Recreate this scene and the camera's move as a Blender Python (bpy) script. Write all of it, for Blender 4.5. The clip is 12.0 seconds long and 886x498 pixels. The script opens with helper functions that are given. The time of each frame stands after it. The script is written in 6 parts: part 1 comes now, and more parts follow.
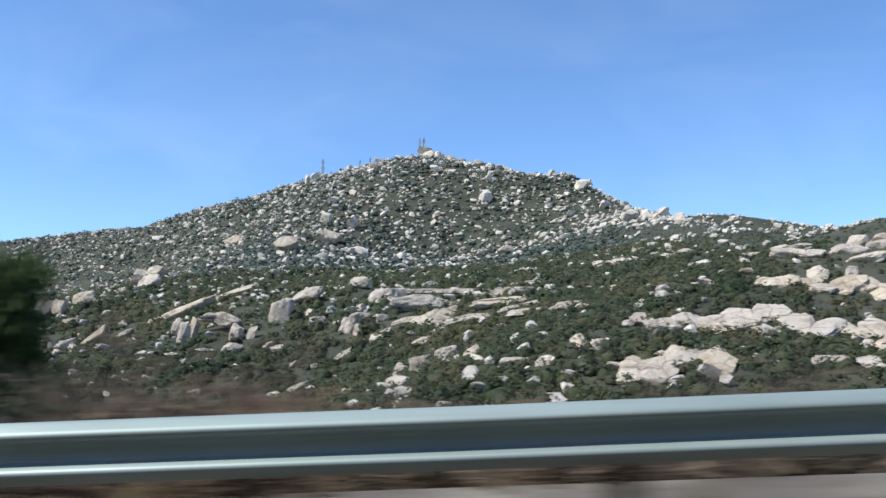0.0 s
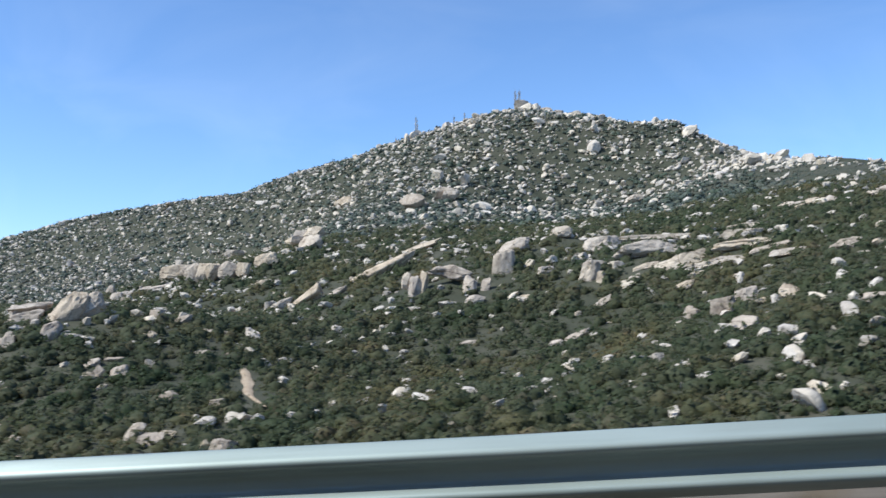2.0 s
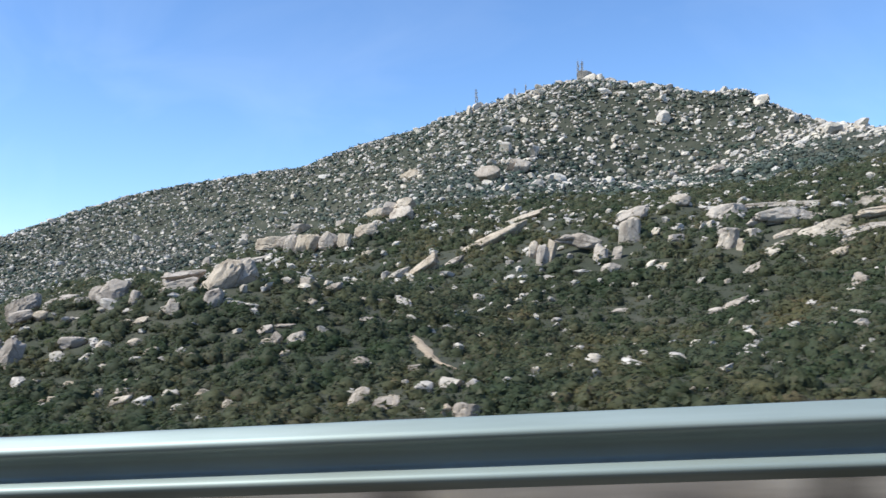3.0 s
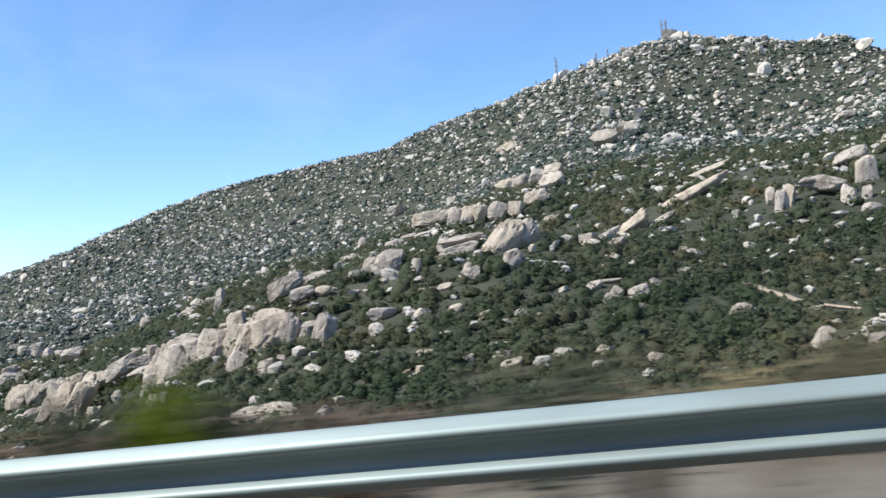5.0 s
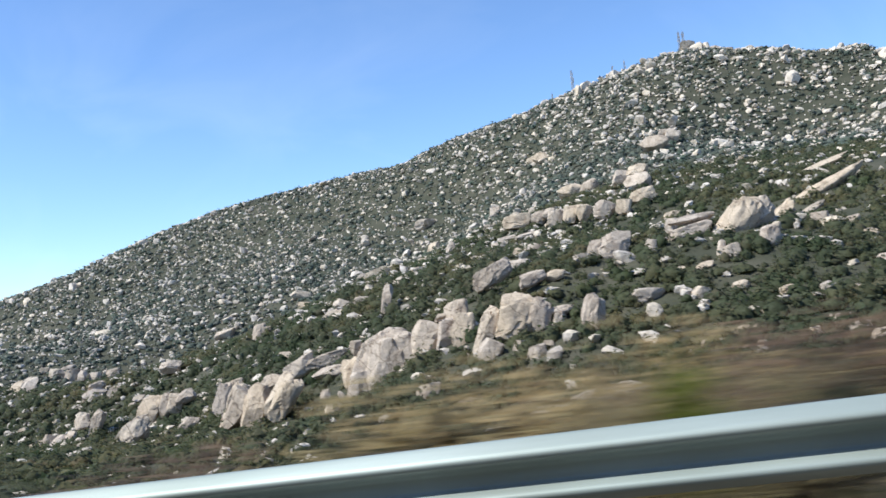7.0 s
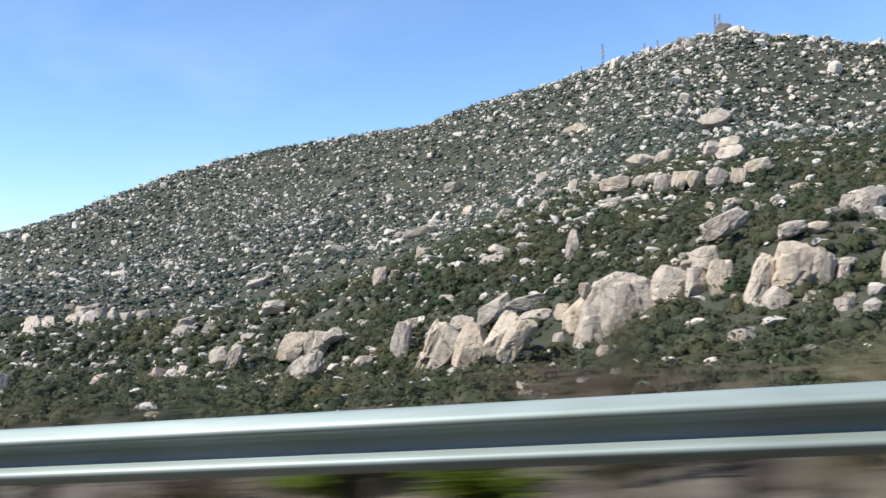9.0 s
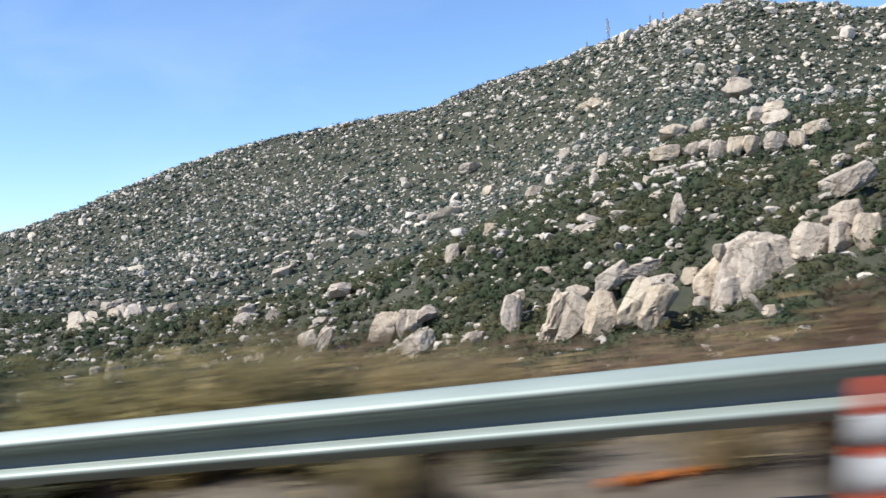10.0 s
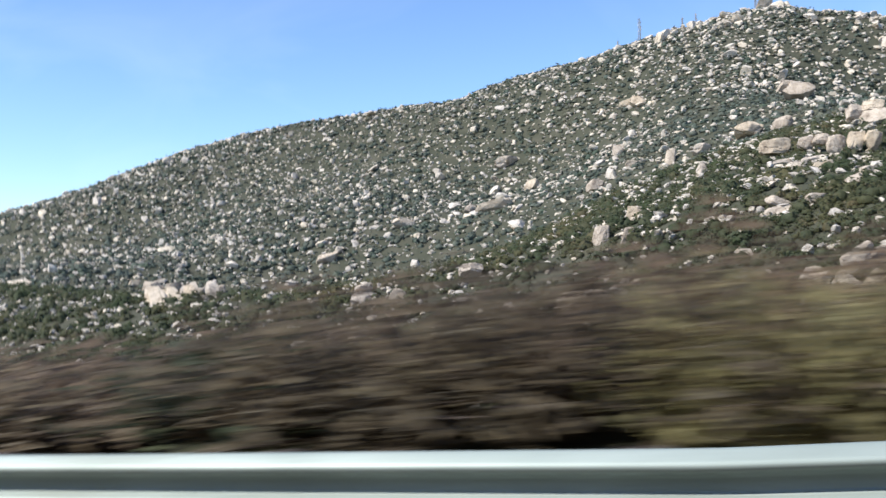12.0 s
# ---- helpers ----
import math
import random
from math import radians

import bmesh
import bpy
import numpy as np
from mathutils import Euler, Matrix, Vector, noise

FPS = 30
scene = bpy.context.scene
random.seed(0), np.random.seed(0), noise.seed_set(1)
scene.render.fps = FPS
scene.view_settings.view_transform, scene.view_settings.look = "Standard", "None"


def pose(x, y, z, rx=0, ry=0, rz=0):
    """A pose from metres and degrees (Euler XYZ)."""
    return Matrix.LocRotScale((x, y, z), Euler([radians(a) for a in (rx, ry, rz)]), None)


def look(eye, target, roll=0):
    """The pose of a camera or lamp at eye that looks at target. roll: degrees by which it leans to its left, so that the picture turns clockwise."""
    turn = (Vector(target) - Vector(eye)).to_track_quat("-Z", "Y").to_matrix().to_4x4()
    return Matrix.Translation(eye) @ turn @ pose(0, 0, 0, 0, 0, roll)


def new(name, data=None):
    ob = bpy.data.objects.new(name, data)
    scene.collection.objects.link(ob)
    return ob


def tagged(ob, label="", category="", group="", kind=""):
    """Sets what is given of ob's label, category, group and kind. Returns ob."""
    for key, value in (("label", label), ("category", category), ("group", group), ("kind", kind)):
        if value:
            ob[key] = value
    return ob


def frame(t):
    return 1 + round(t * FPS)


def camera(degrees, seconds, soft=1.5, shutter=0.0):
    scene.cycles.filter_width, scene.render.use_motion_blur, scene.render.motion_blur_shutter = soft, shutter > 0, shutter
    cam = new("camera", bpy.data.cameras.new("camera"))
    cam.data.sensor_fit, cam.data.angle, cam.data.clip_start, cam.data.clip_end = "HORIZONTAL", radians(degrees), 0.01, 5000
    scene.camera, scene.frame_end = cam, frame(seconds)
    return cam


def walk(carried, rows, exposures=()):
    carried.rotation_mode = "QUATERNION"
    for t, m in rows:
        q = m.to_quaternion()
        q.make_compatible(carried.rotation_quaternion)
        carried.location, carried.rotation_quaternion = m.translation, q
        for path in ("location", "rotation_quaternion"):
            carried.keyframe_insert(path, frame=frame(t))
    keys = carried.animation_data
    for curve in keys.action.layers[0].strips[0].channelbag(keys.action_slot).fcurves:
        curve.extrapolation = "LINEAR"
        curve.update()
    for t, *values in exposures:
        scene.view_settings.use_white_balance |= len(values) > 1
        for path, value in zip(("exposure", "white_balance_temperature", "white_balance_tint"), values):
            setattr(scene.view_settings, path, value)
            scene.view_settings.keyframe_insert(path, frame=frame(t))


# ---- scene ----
cam = camera(54.97, 12.0, soft=1.5, shutter=0.3)
PATH = [
    (0.0, pose(-0.00, -0.00, 1.37, 97.30, -0.83, 3.76)),
    (0.5, pose(-13.43, -0.48, 0.74, 97.08, -0.18, 4.31)),
    (1.0, pose(-26.98, -0.89, 0.11, 96.44, -1.53, 4.78)),
    (1.5, pose(-40.65, -1.21, -0.52, 95.49, -1.26, 5.47)),
    (2.0, pose(-54.42, -1.43, -1.16, 94.55, 1.09, 6.78)),
    (2.5, pose(-68.28, -1.56, -1.79, 93.66, 1.48, 8.28)),
    (3.0, pose(-82.20, -1.57, -2.43, 92.95, 1.15, 8.93)),
    (3.2, pose(-87.78, -1.55, -2.69, 92.74, 1.38, 9.20)),
    (4.8, pose(-132.65, -0.62, -4.78, 91.69, 4.51, 11.37)),
    (5.0, pose(-138.26, -0.41, -5.05, 91.93, 4.94, 11.23)),
    (5.5, pose(-152.30, 0.23, -5.78, 91.72, 1.66, 10.64)),
    (6.0, pose(-166.31, 1.01, -6.43, 92.29, 3.85, 10.44)),
    (6.5, pose(-180.28, 1.96, -7.14, 92.27, 3.36, 9.08)),
    (7.0, pose(-194.19, 3.07, -7.80, 93.34, 6.06, 8.64)),
    (7.2, pose(-199.74, 3.57, -8.11, 94.05, 5.64, 8.38)),
    (8.8, pose(-243.61, 8.58, -10.55, 91.57, 2.58, 5.86)),
    (9.0, pose(-249.01, 9.34, -10.85, 91.36, 1.97, 5.61)),
    (9.5, pose(-262.42, 11.40, -11.68, 90.75, 2.23, 5.06)),
    (10.0, pose(-275.69, 13.67, -12.50, 90.38, 4.29, 4.55)),
    (10.5, pose(-288.80, 16.16, -13.35, 90.18, 2.22, 4.03)),
    (11.0, pose(-301.72, 18.87, -14.23, 90.72, 4.59, 3.83)),
    (11.5, pose(-314.46, 21.82, -15.13, 92.63, 9.00, 3.52)),
    (12.0, pose(-326.99, 25.00, -16.05, 90.39, 2.04, 2.23)),
]
walk(cam, PATH, exposures=((0, 0.32, 5900, 4), (3, 0.36, 5940, 4), (6, 0.47, 6060, 5), (9.5, 0.46, 6230, 6), (12, 0.55, 6300, 7)))

# ---- world, sun, exposure ----
SUN_ELEV, SUN_AZ = 50.0, 116.0     # degrees above the horizon; degrees from ahead (+y) towards the left (-x)
world = bpy.data.worlds.new("sky")
scene.world = world
world.use_nodes = True
wn, wl = world.node_tree.nodes, world.node_tree.links
sky = wn.new("ShaderNodeTexSky")
sky.sky_type, sky.sun_disc = "NISHITA", False
sky.sun_elevation, sky.sun_rotation = radians(SUN_ELEV), radians(-SUN_AZ)
sky.altitude, sky.air_density, sky.dust_density, sky.ozone_density = 900, 0.97, 0.5, 4.2
tint = wn.new("ShaderNodeMix")
tint.data_type, tint.blend_type = "RGBA", "MULTIPLY"
tint.inputs[0].default_value, tint.inputs[7].default_value = 1.0, (0.96, 0.98, 1.06, 1)
wl.new(sky.outputs["Color"], tint.inputs[6])
# thin, barely seen cirrus
where, spread_out, wisps, veil, cirrus = (wn.new("ShaderNode" + k) for k in ("TexCoord", "Mapping", "TexNoise", "MapRange", "HueSaturation"))
spread_out.inputs["Scale"].default_value, spread_out.inputs["Rotation"].default_value = (2.0, 5.0, 5.0), (0.3, 0.5, 0.2)
wisps.inputs["Scale"].default_value, wisps.inputs["Detail"].default_value, wisps.inputs["Distortion"].default_value = 1.6, 6, 0.8
veil.inputs["From Min"].default_value, veil.inputs["From Max"].default_value, veil.inputs["To Max"].default_value = 0.48, 0.78, 0.7
cirrus.inputs["Saturation"].default_value, cirrus.inputs["Value"].default_value = 0.86, 1.06
wl.new(where.outputs["Generated"], spread_out.inputs["Vector"])
wl.new(spread_out.outputs["Vector"], wisps.inputs["Vector"])
wl.new(wisps.outputs["Fac"], veil.inputs["Value"])
wl.new(veil.outputs["Result"], cirrus.inputs["Fac"])
wl.new(tint.outputs[2], cirrus.inputs["Color"])
wl.new(cirrus.outputs["Color"], wn["Background"].inputs["Color"])
wn["Background"].inputs["Strength"].default_value = 0.15
sun = new("sun", bpy.data.lights.new("sun", "SUN"))
sun.data.energy, sun.data.angle, sun.data.color = 4.3, radians(0.53), (1.0, 0.95, 0.88)
sun_dir = Vector((-math.sin(radians(SUN_AZ)) * math.cos(radians(SUN_ELEV)), math.cos(radians(SUN_AZ)) * math.cos(radians(SUN_ELEV)), math.sin(radians(SUN_ELEV))))
sun.matrix_world = look(sun_dir * 300, (0, 0, 0))


# ---- materials ----
class Mat:
    """A small builder of node materials, in object coordinates (metres)."""

    def __init__(self, name, rough=0.85, metal=0.0, spec=0.3):
        self.m = bpy.data.materials.new(name)
        self.m.use_nodes = True
        self.n, self.l = self.m.node_tree.nodes, self.m.node_tree.links
        self.b = self.n["Principled BSDF"]
        self.b.inputs["Roughness"].default_value = rough
        self.b.inputs["Metallic"].default_value = metal
        self.b.inputs["Specular IOR Level"].default_value = spec
        geo = self.n.new("ShaderNodeNewGeometry")
        self.pos, self.island = geo.outputs["Position"], geo.outputs["Random Per Island"]
        self.rand = self.n.new("ShaderNodeObjectInfo").outputs["Random"]

    def noise(self, scale, detail=4, rough=0.55, stretch=None):
        t = self.n.new("ShaderNodeTexNoise")
        t.inputs["Scale"].default_value, t.inputs["Detail"].default_value, t.inputs["Roughness"].default_value = scale, detail, rough
        v = self.pos
        if stretch:
            mp = self.n.new("ShaderNodeMapping")
            mp.inputs["Scale"].default_value = stretch
            self.l.new(v, mp.inputs["Vector"])
            v = mp.outputs["Vector"]
        self.l.new(v, t.inputs["Vector"])
        return t.outputs["Fac"]

    def ramp(self, fac, *stops):
        r = self.n.new("ShaderNodeValToRGB")
        while len(r.color_ramp.elements) < len(stops):
            r.color_ramp.elements.new(0.5)
        for e, (p, col) in zip(r.color_ramp.elements, stops):
            e.position, e.color = p, (*col, 1) if len(col) == 3 else col
        self.l.new(fac, r.inputs["Fac"])
        return r.outputs["Color"]

    def mix(self, fac, a, b, mode="MIX"):
        x = self.n.new("ShaderNodeMix")
        x.data_type, x.blend_type = "RGBA", mode
        for sock, v in ((x.inputs[0], fac), (x.inputs[6], a), (x.inputs[7], b)):
            if isinstance(v, bpy.types.NodeSocket):
                self.l.new(v, sock)
            elif isinstance(v, (int, float)):
                sock.default_value = v
            else:
                sock.default_value = (*v, 1)
        return x.outputs[2]

    def bump(self, height, strength=0.5, distance=0.1):
        b = self.n.new("ShaderNodeBump")
        b.inputs["Strength"].default_value, b.inputs["Distance"].default_value = strength, distance
        self.l.new(height, b.inputs["Height"])
        self.l.new(b.outputs["Normal"], self.b.inputs["Normal"])

    def colour(self, c):
        if isinstance(c, bpy.types.NodeSocket):
            self.l.new(c, self.b.inputs["Base Color"])
        else:
            self.b.inputs["Base Color"].default_value = (*c, 1)
        return self.m


def rock_material(name, pale, mid, stain, coarse, use_island):
    k = Mat(name, 0.9, 0, 0.25)
    a = k.ramp(k.noise(coarse, 5, 0.6), (0.28, stain), (0.45, mid), (0.68, pale))
    a = k.mix(0.45, a, k.ramp(k.noise(coarse * 14, 6, 0.72), (0.3, (0.35, 0.33, 0.3)), (0.68, (1.06, 1.05, 1.04))), "MULTIPLY")
    a = k.mix(0.4, a, k.ramp(k.noise(coarse * 2.2, 5, 0.7, (1, 1, 0.35)), (0.36, (0.42, 0.38, 0.34)), (0.5, (1, 1, 1))), "MULTIPLY")
    if not use_island:
        # narrow dark crack lines along noise-bent cell edges
        cracks = k.n.new("ShaderNodeTexVoronoi")
        cracks.feature, cracks.inputs["Scale"].default_value = "DISTANCE_TO_EDGE", coarse * 0.95
        warp = k.n.new("ShaderNodeMix")
        warp.data_type, warp.blend_type, warp.inputs[0].default_value = "RGBA", "ADD", 1.0
        bend = k.n.new("ShaderNodeTexNoise")
        bend.inputs["Scale"].default_value, bend.inputs["Detail"].default_value = coarse * 4, 4
        k.l.new(k.pos, bend.inputs["Vector"])
        k.l.new(k.pos, warp.inputs[6])
        k.l.new(bend.outputs["Color"], warp.inputs[7])
        k.l.new(warp.outputs[2], cracks.inputs["Vector"])
        a = k.mix(0.7, a, k.ramp(cracks.outputs["Distance"], (0.0, (0.3, 0.27, 0.24)), (0.022, (1, 1, 1))), "MULTIPLY")
    tint = k.ramp(k.island if use_island else k.rand, (0.0, (0.78, 0.74, 0.7)), (0.45, (0.95, 0.92, 0.9)), (0.75, (1.0, 0.95, 0.87)), (1.0, (1.0, 0.92, 0.8)))
    k.bump(k.noise(coarse * 5, 8, 0.65), 0.7, 0.35 / coarse * 0.3)
    return k.colour(k.mix(1.0, a, tint, "MULTIPLY"))


def leaf_material(name, dark, light, dry, dry_at=0.8, through_light=0.35):
    k = Mat(name, 0.7, 0, 0.25)
    c = k.ramp(k.island, (0.0, dark), (dry_at * 0.9, light), (min(dry_at + 0.1, 1.0), dry))
    c = k.mix(0.5, c, k.ramp(k.noise(0.9, 3), (0.3, dark), (0.7, light)))
    c = k.mix(0.75, c, k.ramp(k.noise(0.07, 4), (0.32, (1.45, 1.2, 1.0)), (0.5, (0.95, 0.95, 0.95)), (0.68, (0.62, 0.8, 0.6))), "MULTIPLY")
    c = k.mix(0.6, c, k.ramp(k.noise(0.022, 5, 0.65), (0.34, (0.7, 0.78, 0.72)), (0.5, (1, 1, 1)), (0.64, (1.35, 1.15, 1.0))), "MULTIPLY")
    c = k.mix(0.6, c, k.ramp(k.noise(4.5, 4, 0.7), (0.34, (0.4, 0.4, 0.42)), (0.66, (1.5, 1.45, 1.38))), "MULTIPLY")
    k.bump(k.noise(5.0, 3), 0.25, 0.15)
    if through_light:
        thin = k.n.new("ShaderNodeBsdfTranslucent")
        both = k.n.new("ShaderNodeMixShader")
        both.inputs[0].default_value = through_light
        k.l.new(c, thin.inputs["Color"])
        k.l.new(k.b.outputs[0], both.inputs[1])
        k.l.new(thin.outputs[0], both.inputs[2])
        k.l.new(both.outputs[0], k.n["Material Output"].inputs["Surface"])
    return k.colour(c)


def patchy(name, a, b, c, scale, rough=0.95, bump=0.3, fine=8.0):
    k = Mat(name, rough, 0, 0.2)
    col = k.ramp(k.noise(scale, 6, 0.6), (0.3, a), (0.5, b), (0.7, c))
    col = k.mix(0.4, col, k.ramp(k.noise(scale * fine, 6, 0.7), (0.3, (0.4, 0.4, 0.4)), (0.7, (1.15, 1.15, 1.15))), "MULTIPLY")
    k.bump(k.noise(scale * fine * 2, 6, 0.7), bump, 0.05)
    return k.colour(col)


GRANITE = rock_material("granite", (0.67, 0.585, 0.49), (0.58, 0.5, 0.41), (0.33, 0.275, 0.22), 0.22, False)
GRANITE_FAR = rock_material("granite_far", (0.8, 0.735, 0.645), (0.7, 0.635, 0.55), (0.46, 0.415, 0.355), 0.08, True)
GRANITE_PINK = rock_material("pinkish_granite", (0.68, 0.6, 0.5), (0.6, 0.52, 0.42), (0.42, 0.35, 0.275), 0.12, False)
SOIL = patchy("hillside_soil", (0.05, 0.053, 0.034), (0.07, 0.07, 0.046), (0.1, 0.092, 0.064), 0.06, bump=0.8, fine=30)
GRAVEL = patchy("gravel", (0.08, 0.064, 0.049), (0.15, 0.123, 0.094), (0.25, 0.21, 0.16), 0.8, fine=14)
ASPHALT = patchy("asphalt", (0.045, 0.045, 0.045), (0.06, 0.06, 0.058), (0.075, 0.073, 0.07), 0.5, 0.85, 0.2, 30)
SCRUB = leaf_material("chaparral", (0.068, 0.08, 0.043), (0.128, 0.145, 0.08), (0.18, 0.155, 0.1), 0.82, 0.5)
# mountain scrub: the distant haze is put into its lifted, bluish colours
HAZED_SCRUB = leaf_material("haze_toned_chaparral", (0.058, 0.072, 0.058), (0.1, 0.116, 0.092), (0.14, 0.136, 0.112), 0.85, 0.0)


def galvanized():
    k = Mat("galvanized_steel", 0.55, 0.35, 0.3)
    c = k.ramp(k.noise(3, 6, 0.65, (0.3, 1, 1)), (0.3, (0.29, 0.335, 0.31)), (0.7, (0.41, 0.46, 0.432)))
    c = k.mix(0.5, c, k.ramp(k.noise(45, 4, 0.7), (0.35, (0.72, 0.72, 0.7)), (0.65, (1.08, 1.08, 1.08))), "MULTIPLY")
    c = k.mix(0.5, c, k.ramp(k.noise(0.7, 5, 0.7, (1, 1, 4)), (0.3, (0.7, 0.66, 0.6)), (0.5, (1, 1, 1))), "MULTIPLY")
    k.bump(k.noise(25, 3), 0.1, 0.01)
    return k.colour(c)


STEEL = galvanized()
POST_STEEL = patchy("weathered_post_steel", (0.05, 0.038, 0.03), (0.085, 0.065, 0.05), (0.14, 0.115, 0.1), 3.0, 0.8)


# ---- landform ----
# Control lattices of two smooth cubic surfaces over a fan of bearings (rows) and distances (columns): slope seen from the road.
FOOTHILL_WEST = np.array([
    [-0.103, -0.111, -0.143, -0.16, -0.146, -0.124, -0.099, -0.047, 0.006, 0.035, 0.049, 0.043],
    [-0.051, -0.091, -0.141, -0.152, -0.114, -0.126, -0.104, -0.041, -0.005, 0.029, 0.052, 0.057],
    [0.006, -0.084, -0.152, -0.137, -0.081, -0.135, -0.097, -0.033, -0.025, 0.026, 0.048, 0.075],
    [0.078, -0.091, -0.155, -0.107, -0.075, -0.137, -0.049, -0.046, -0.057, 0.032, 0.025, 0.108],
    [0.168, -0.118, -0.136, -0.097, -0.13, -0.091, -0.033, -0.124, -0.074, 0.016, -0.016, 0.165],
    [0.254, -0.149, -0.109, -0.085, -0.036, 0.057, -0.005, 0.05, -0.046, 0.032, 0.085, 0.239]])
FOOTHILL_EAST = np.array([
    [0.281, -0.177, -0.083, -0.074, 0.067, -0.049, 0.023, 0.066, 0.104, 0.14, 0.11, 0.269],
    [0.239, -0.15, -0.081, -0.047, -0.064, 0.015, 0.073, 0.061, 0.084, 0.051, 0.209, 0.262],
    [0.163, -0.123, -0.077, -0.046, -0.048, 0.052, 0.051, 0.077, 0.107, 0.157, 0.144, 0.149],
    [0.109, -0.101, -0.073, 0.001, 0.087, 0.061, 0.116, 0.152, 0.159, 0.096, -0.045, -0.009],
    [0.083, -0.079, -0.075, 0.022, -0.01, 0.194, 0.073, -0.043, -0.306, -0.281, -0.214, -0.155],
    [0.06, -0.039, -0.066, 0.075, 0.061, 0.13, -0.03, -0.236, -0.558, -0.611, -0.446, -0.297]])
FOOTHILL = np.concatenate([FOOTHILL_WEST, FOOTHILL_EAST])
MOUNTAIN = np.array([
    [-0.119, -0.077, -0.068, -0.105, -0.122, -0.027, 0.148, 0.037, -0.206],
    [-0.1, -0.075, -0.042, -0.047, -0.106, -0.022, 0.119, -0.048, -0.222],
    [-0.073, -0.079, -0.036, 0.004, -0.059, 0.066, -0.038, -0.128, -0.204],
    [-0.031, -0.08, -0.074, -0.009, -0.016, 0.067, 0.114, -0.055, -0.118],
    [0.02, -0.048, -0.091, -0.018, 0.068, 0.031, 0.182, -0.041, 0.081],
    [0.06, 0.017, -0.01, 0.049, -0.03, 0.134, 0.16, -0.128, 0.355],
    [0.063, 0.067, 0.088, 0.116, 0.175, 0.191, 0.195, -0.029, 0.442],
    [0.001, 0.068, 0.083, 0.081, 0.02, 0.26, 0.172, -0.034, 0.363],
    [-0.139, 0.115, 0.063, 0.135, 0.176, 0.179, -0.028, 0.221, 0.233],
    [-0.343, 0.107, 0.211, 0.138, 0.077, -0.021, 0.153, 0.102, 0.07],
    [-0.526, -0.253, -0.328, -0.35, -0.03, 0.011, 0.261, 0.266, 0.046]])


def spline_weights(s, n):
    k = np.clip(s, 0, 1) * (n - 3)
    i = np.minimum(k.astype(int), n - 4)
    f = k - i
    return i, np.stack([(1 - f) ** 3, 3 * f ** 3 - 6 * f * f + 4, -3 * f ** 3 + 3 * f * f + 3 * f + 1, f ** 3], -1) / 6


def lattice(grid, x, y, u_range, y_range):
    w0, w1 = math.log(y_range[0] + 150), math.log(y_range[1] + 150)
    yy = np.maximum(y, y_range[0])
    iu, bu = spline_weights(((x + 150) / (yy + 150) - u_range[0]) / (u_range[1] - u_range[0]), grid.shape[0])
    iw, bw = spline_weights((np.log(yy + 150) - w0) / (w1 - w0), grid.shape[1])
    e = sum(bu[..., j] * bw[..., k] * grid[iu + j, iw + k] for j in range(4) for k in range(4))
    return e * (yy + 150)


def smooth(a, b, v):
    t = np.clip((v - a) / (b - a), 0, 1)
    return t * t * (3 - 2 * t)


# the road: travel of the lane in x, y, z against u = t / 12, and the rail beside it (u, metres to the side, metres below eye height)
ROAD_X, ROAD_Y, ROAD_Z = [-0.0, -320.54, -41.85, 35.4], [-0.0, -12.5, 20.61, 16.89], [1.37, -15.27, 0.83, -2.99]
RAIL_U = np.array([-0.2, 0, 1, 2, 3, 4, 5, 6, 7, 8, 9, 10, 10.36, 10.425, 10.46, 10.505, 10.543, 10.59, 10.642, 10.744, 10.845, 11, 11.5, 12, 12.18, 13]) / 12
RAIL_SIDE = np.array([4.3, 4.3, 4.1, 3.9, 3.72, 3.72, 3.8, 3.8, 3.8, 3.9] + [4] * 16)
RAIL_DROP = np.array([.18, .235, .365, .525, .505, .535, .575, .572, .57, .577, .57, .565, .578, .587, .646, .604, .575, .546, .528, .59, .614, .67, .86, .90, .76, .74])
ROAD_TO_TOP = 0.74


def lane(u):
    return np.stack([sum(k * u ** j for j, k in enumerate(r)) for r in (ROAD_X, ROAD_Y, ROAD_Z)], -1)


def rail_line(u, side=0.0):
    """Top edge of the guardrail, moved sideways (away from the road)."""
    a = lane(u)
    v = lane(u + 0.002) - lane(u - 0.002)
    n = np.stack([v[..., 1], -v[..., 0]], -1)
    n /= np.linalg.norm(n, axis=-1)[..., None]
    a[..., :2] += n * (np.interp(u, RAIL_U, RAIL_SIDE) + side)[..., None]
    a[..., 2] -= np.interp(u, RAIL_U, RAIL_DROP)
    return a


LINE_U = np.linspace(-0.9, 2.2, 1200)
LINE = rail_line(LINE_U)
LINE = LINE[np.argsort(LINE[:, 0])]
LINE[:, 2] = np.convolve(np.pad(LINE[:, 2], 20, mode="edge"), np.ones(41) / 41, "valid")


def beyond_rail(x, y):
    return (y - np.interp(x, LINE[:, 0], LINE[:, 1])) * 0.995


def road_height(x):
    return np.interp(x, LINE[:, 0], LINE[:, 2]) - ROAD_TO_TOP


